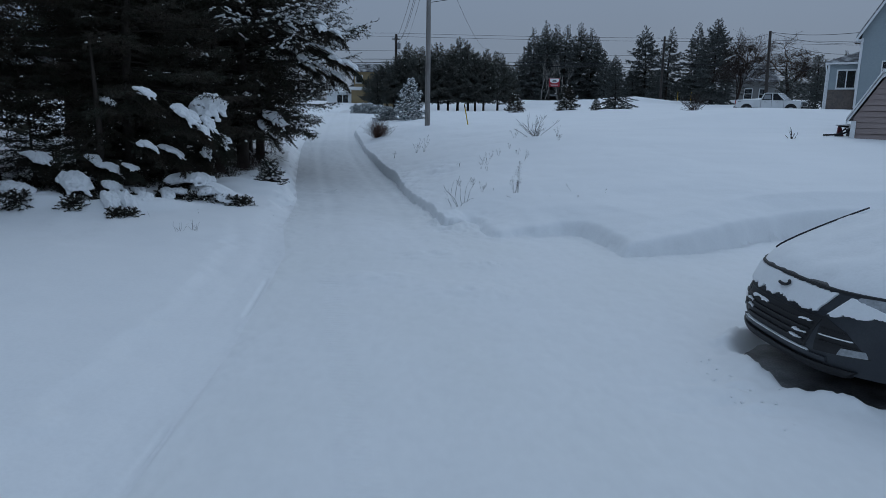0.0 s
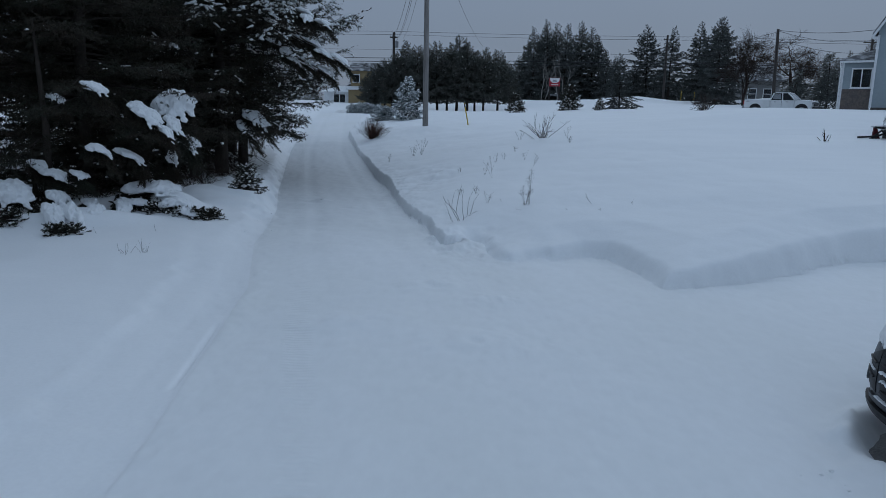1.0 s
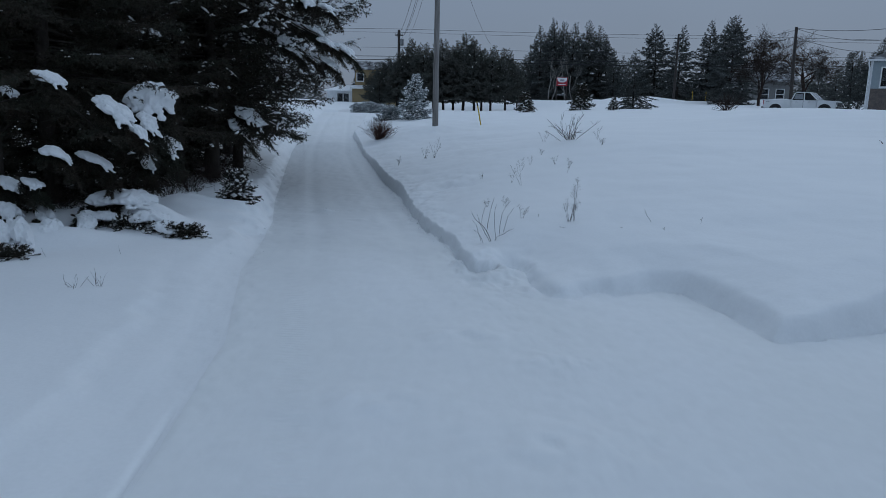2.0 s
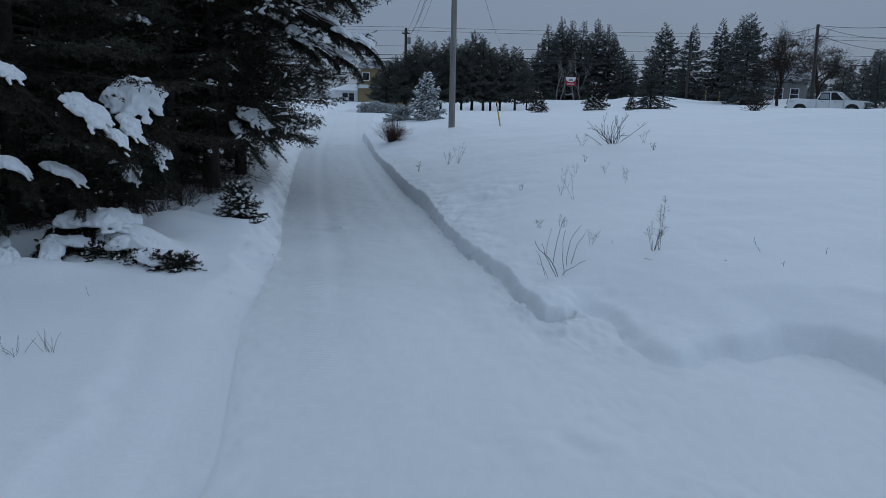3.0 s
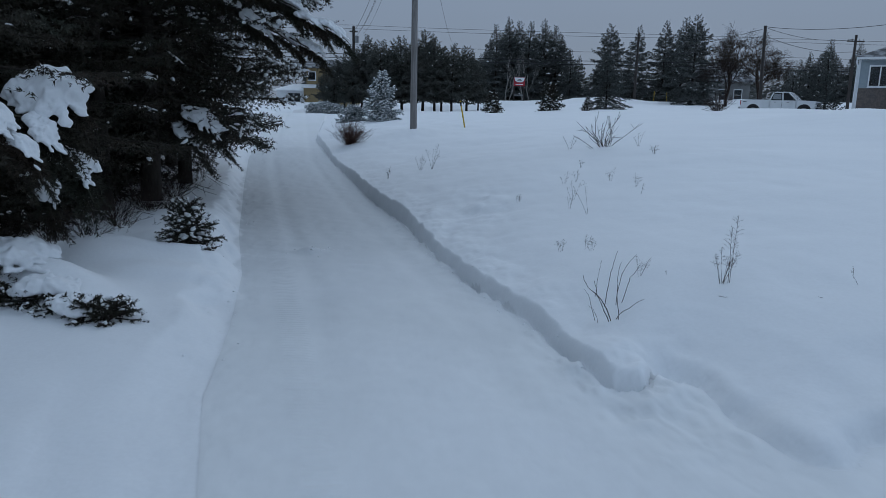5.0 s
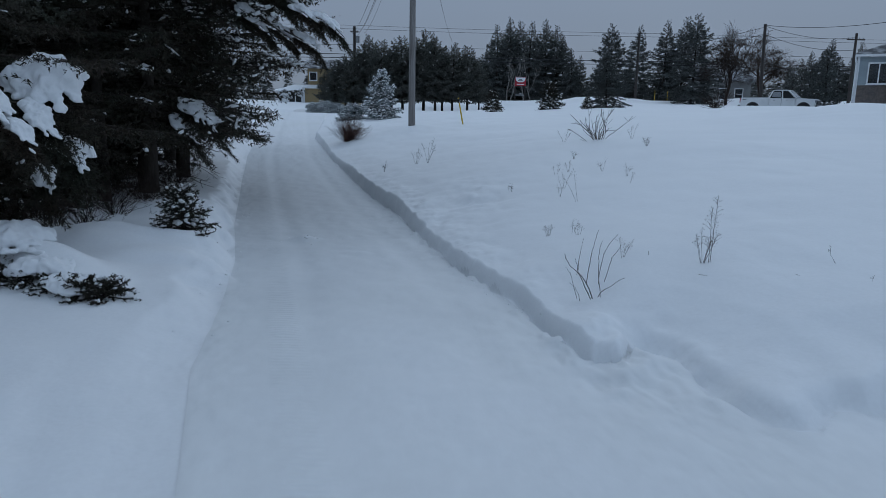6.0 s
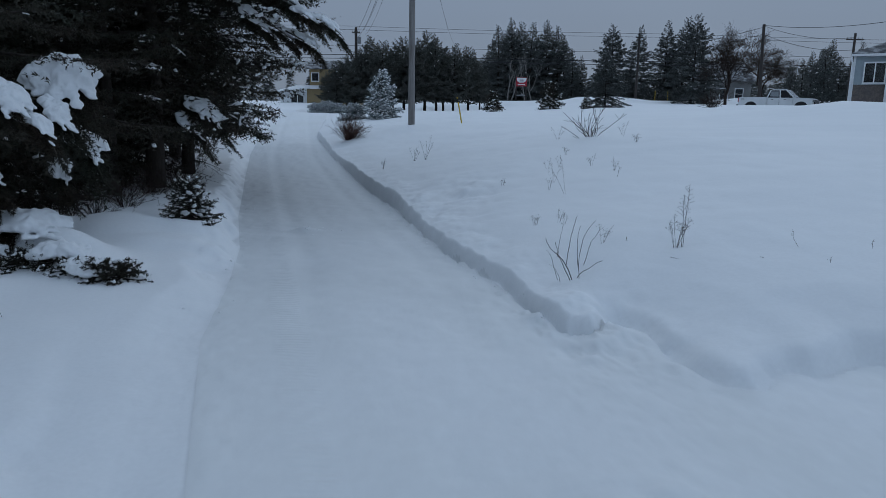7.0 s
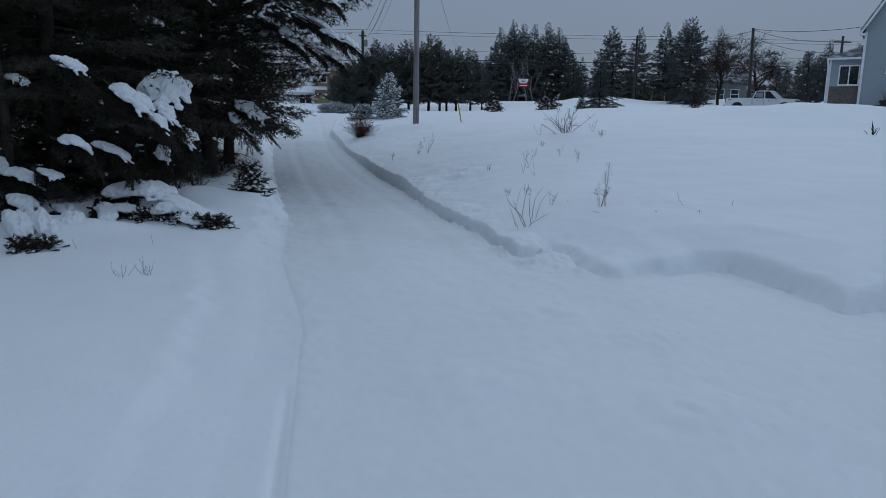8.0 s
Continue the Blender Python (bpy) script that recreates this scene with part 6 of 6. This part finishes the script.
# leafless shrub of a few long bent canes on the bank; offsets across and up from the root
shrub = thing("bare_shrub", pose(0.29, 12.98, gz(0.29, 12.98)), "leafless shrub of thin bent canes in snow", "shrub")
rng = np.random.default_rng(61)
for k, (r, pts) in enumerate((
        (0.0045, ((-0.01, -0.05), (-0.08, 0.14), (-0.17, 0.23), (-0.25, 0.29), (-0.29, 0.39))), (0.004, ((-0.02, -0.05), (-0.11, 0.12), (-0.19, 0.25), (-0.22, 0.37))),
        (0.0026, ((-0.165, 0.20), (-0.145, 0.34), (-0.10, 0.49))), (0.0032, ((-0.09, 0.12), (-0.055, 0.34), (-0.035, 0.45), (0.005, 0.58))),
        (0.003, ((0.045, 0.0), (0.02, 0.25), (0.01, 0.36), (0.03, 0.49))), (0.0032, ((0.0, -0.05), (0.05, 0.05), (0.13, 0.075), (0.22, 0.135), (0.29, 0.15))),
        (0.003, ((0.105, -0.02), (0.12, 0.23), (0.14, 0.35), (0.18, 0.43), (0.235, 0.51))), (0.003, ((0.14, -0.02), (0.20, 0.23), (0.23, 0.32), (0.285, 0.41))),
        (0.0022, ((-0.16, 0.0), (-0.225, 0.21), (-0.28, 0.28))), (0.0018, ((-0.13, -0.02), (-0.2, 0.12), (-0.27, 0.17))))):
    u = np.linspace(0, 1, 12)
    v = np.linspace(0, 1, len(pts))
    flat = np.array([(np.interp(u, v, [q[0] for q in pts])), (np.interp(u, v, [q[1] for q in pts]))]).T
    flat[1:-1] = (flat[:-2] + 2 * flat[1:-1] + flat[2:]) / 4
    deep = np.linspace(0, rng.uniform(-0.16, 0.16), 12) + (0.3 if k in (6, 7) else 0.0)
    cane = Heap()
    tube(cane, np.column_stack([flat[:, 0], deep, flat[:, 1]]) + rng.normal(0, 0.003, (12, 3)), np.linspace(r, r * 0.45, 12), 5)
    part("cane", cane, TWIG, shrub, smooth=True)
plumed(0.76, 13.72, "dry weed with fuzzy seed heads beside a shrub", 62, 0.2, 4, 0.5, 0.0016, 0.05, 10)
plumed(1.42, 13.33, "tall dry weed with feathery seed heads", 63, 0.60, 2, 0.16, 0.0028, 0.07, 18, (0.12, 0.0))
plumed(1.36, 13.33, "dry weed with a fan of thin feathery stems", 64, 0.40, 9, 0.36, 0.002, 0.06, 12)
weed("bare_shrub", 2.84, 21.9, "bare spreading dark shrub standing in field snow", "shrub", ((64, 20, 0.85, 1.5, 0.007, 2), dict(curve=0.5)), TWIG, joined=False)
weed("bare_shrub", 15.1, 43, "wide low bare shrub on the snowy field", "shrub", ((65, 60, 1.25, 1.5, 0.011, 3), dict(curve=0.3)), TWIG)
weed("bare_shrub", 10.1, 20.5, "small stubby dark shrub in front of snow pile", "shrub", ((66, 9, 0.36, 0.5, 0.013, 0), dict(curve=0.2)), TWIG, joined=False)
weed("dried_shrub", -3.15, 32.7, "dense reddish brown upright shrub beside the driveway", "shrub", ((67, 300, 1.0, 0.85, 0.0055, 1), dict(curve=0.1, bend=(0.18, 0))), REDTWIG)
for i, (x, y, h, n) in enumerate(((-0.95, 23.6, 0.36, 4), (-0.69, 23.4, 0.56, 4), (-1.69, 23.4, 0.25, 3), (1.03, 16.5, 0.44, 1), (0.9, 17.0, 0.26, 2), (1.07, 17.5, 0.3, 2), (1.93, 18.5, 0.22, 3), (2.11, 17.8, 0.2, 3), (1.97, 17.2, 0.16, 1),
                                  (1.84, 20.0, 0.14, 2), (1.25, 18.8, 0.2, 2), (1.45, 18.8, 0.22, 2), (0.38, 18.1, 0.12, 4), (0.32, 15.0, 0.13, 4), (0.63, 14.9, 0.14, 3), (0.59, 15.0, 0.18, 1), (3.3, 20.3, 0.16, 4), (3.45, 21.6, 0.32, 2), (2.2, 22.3, 0.28, 2))):
    plumed(x, y, "thin dry weed with a small seed head in field snow", 100 + i, h, n + 1, 0.5, 0.0018 if y < 20 else 0.003, 0.05 if y < 20 else 0.08, 6)
for i, (x, y, h) in enumerate(((2.12, 12.8, 0.14), (2.44, 13.0, 0.22), (2.84, 12.85, 0.13), (2.93, 12.87, 0.12), (2.08, 13.07, 0.12), (1.05, 13.68, 0.08), (0.95, 13.7, 0.07), (4.22, 17.75, 0.06), (1.38, 13.08, 0.12), (2.5, 12.6, 0.06), (2.3, 12.55, 0.05))):
    weed("dry_weed", x, y, "single short bent dry stalk in smooth snow", "weed", ((130 + i, 1, h * 1.3, 0.8, 0.0022, 1), dict(head=0.012, dense=0.006, curve=-0.6)), TWIG, STRAW, "weeds in the snow")
for i, (x, y, h) in enumerate(((-3.88, 10.75, 0.2), (-4.13, 10.68, 0.17), (-4.36, 12.16, 0.2), (-3.95, 13.45, 0.28), (-3.85, 13.4, 0.24), (-5.0, 11.9, 0.2))):
    weed("dry_weed", x, y, "fine dry grass blades poking from the snow", "weed", ((160 + i, 8 if i < 2 else 1, h, 0.5, 0.0022, 0), dict(curve=0.0)), TWIG, None, "weeds in the snow")
for i, (x, y, h) in enumerate(((-5.15, 18.1, 0.5), (-5.5, 20.2, 0.7), (-5.9, 21.8, 0.75), (-5.5, 15.75, 0.5), (-5.35, 16.3, 0.55), (-5.25, 17.1, 0.5), (-6.0, 15.5, 0.6), (-6.5, 14.9, 0.6), (-5.5, 17.6, 0.6), (-5.5, 18.9, 0.7))):
    weed("bare_shrub", x, y, "tangle of thin bare twigs at the edge of the spruces", "shrub", ((170 + i, 46, h, 1.1, 0.0035, 3), dict(curve=0.0, bend=(0.2, -0.2))), TWIG, None, "brush under the spruces")
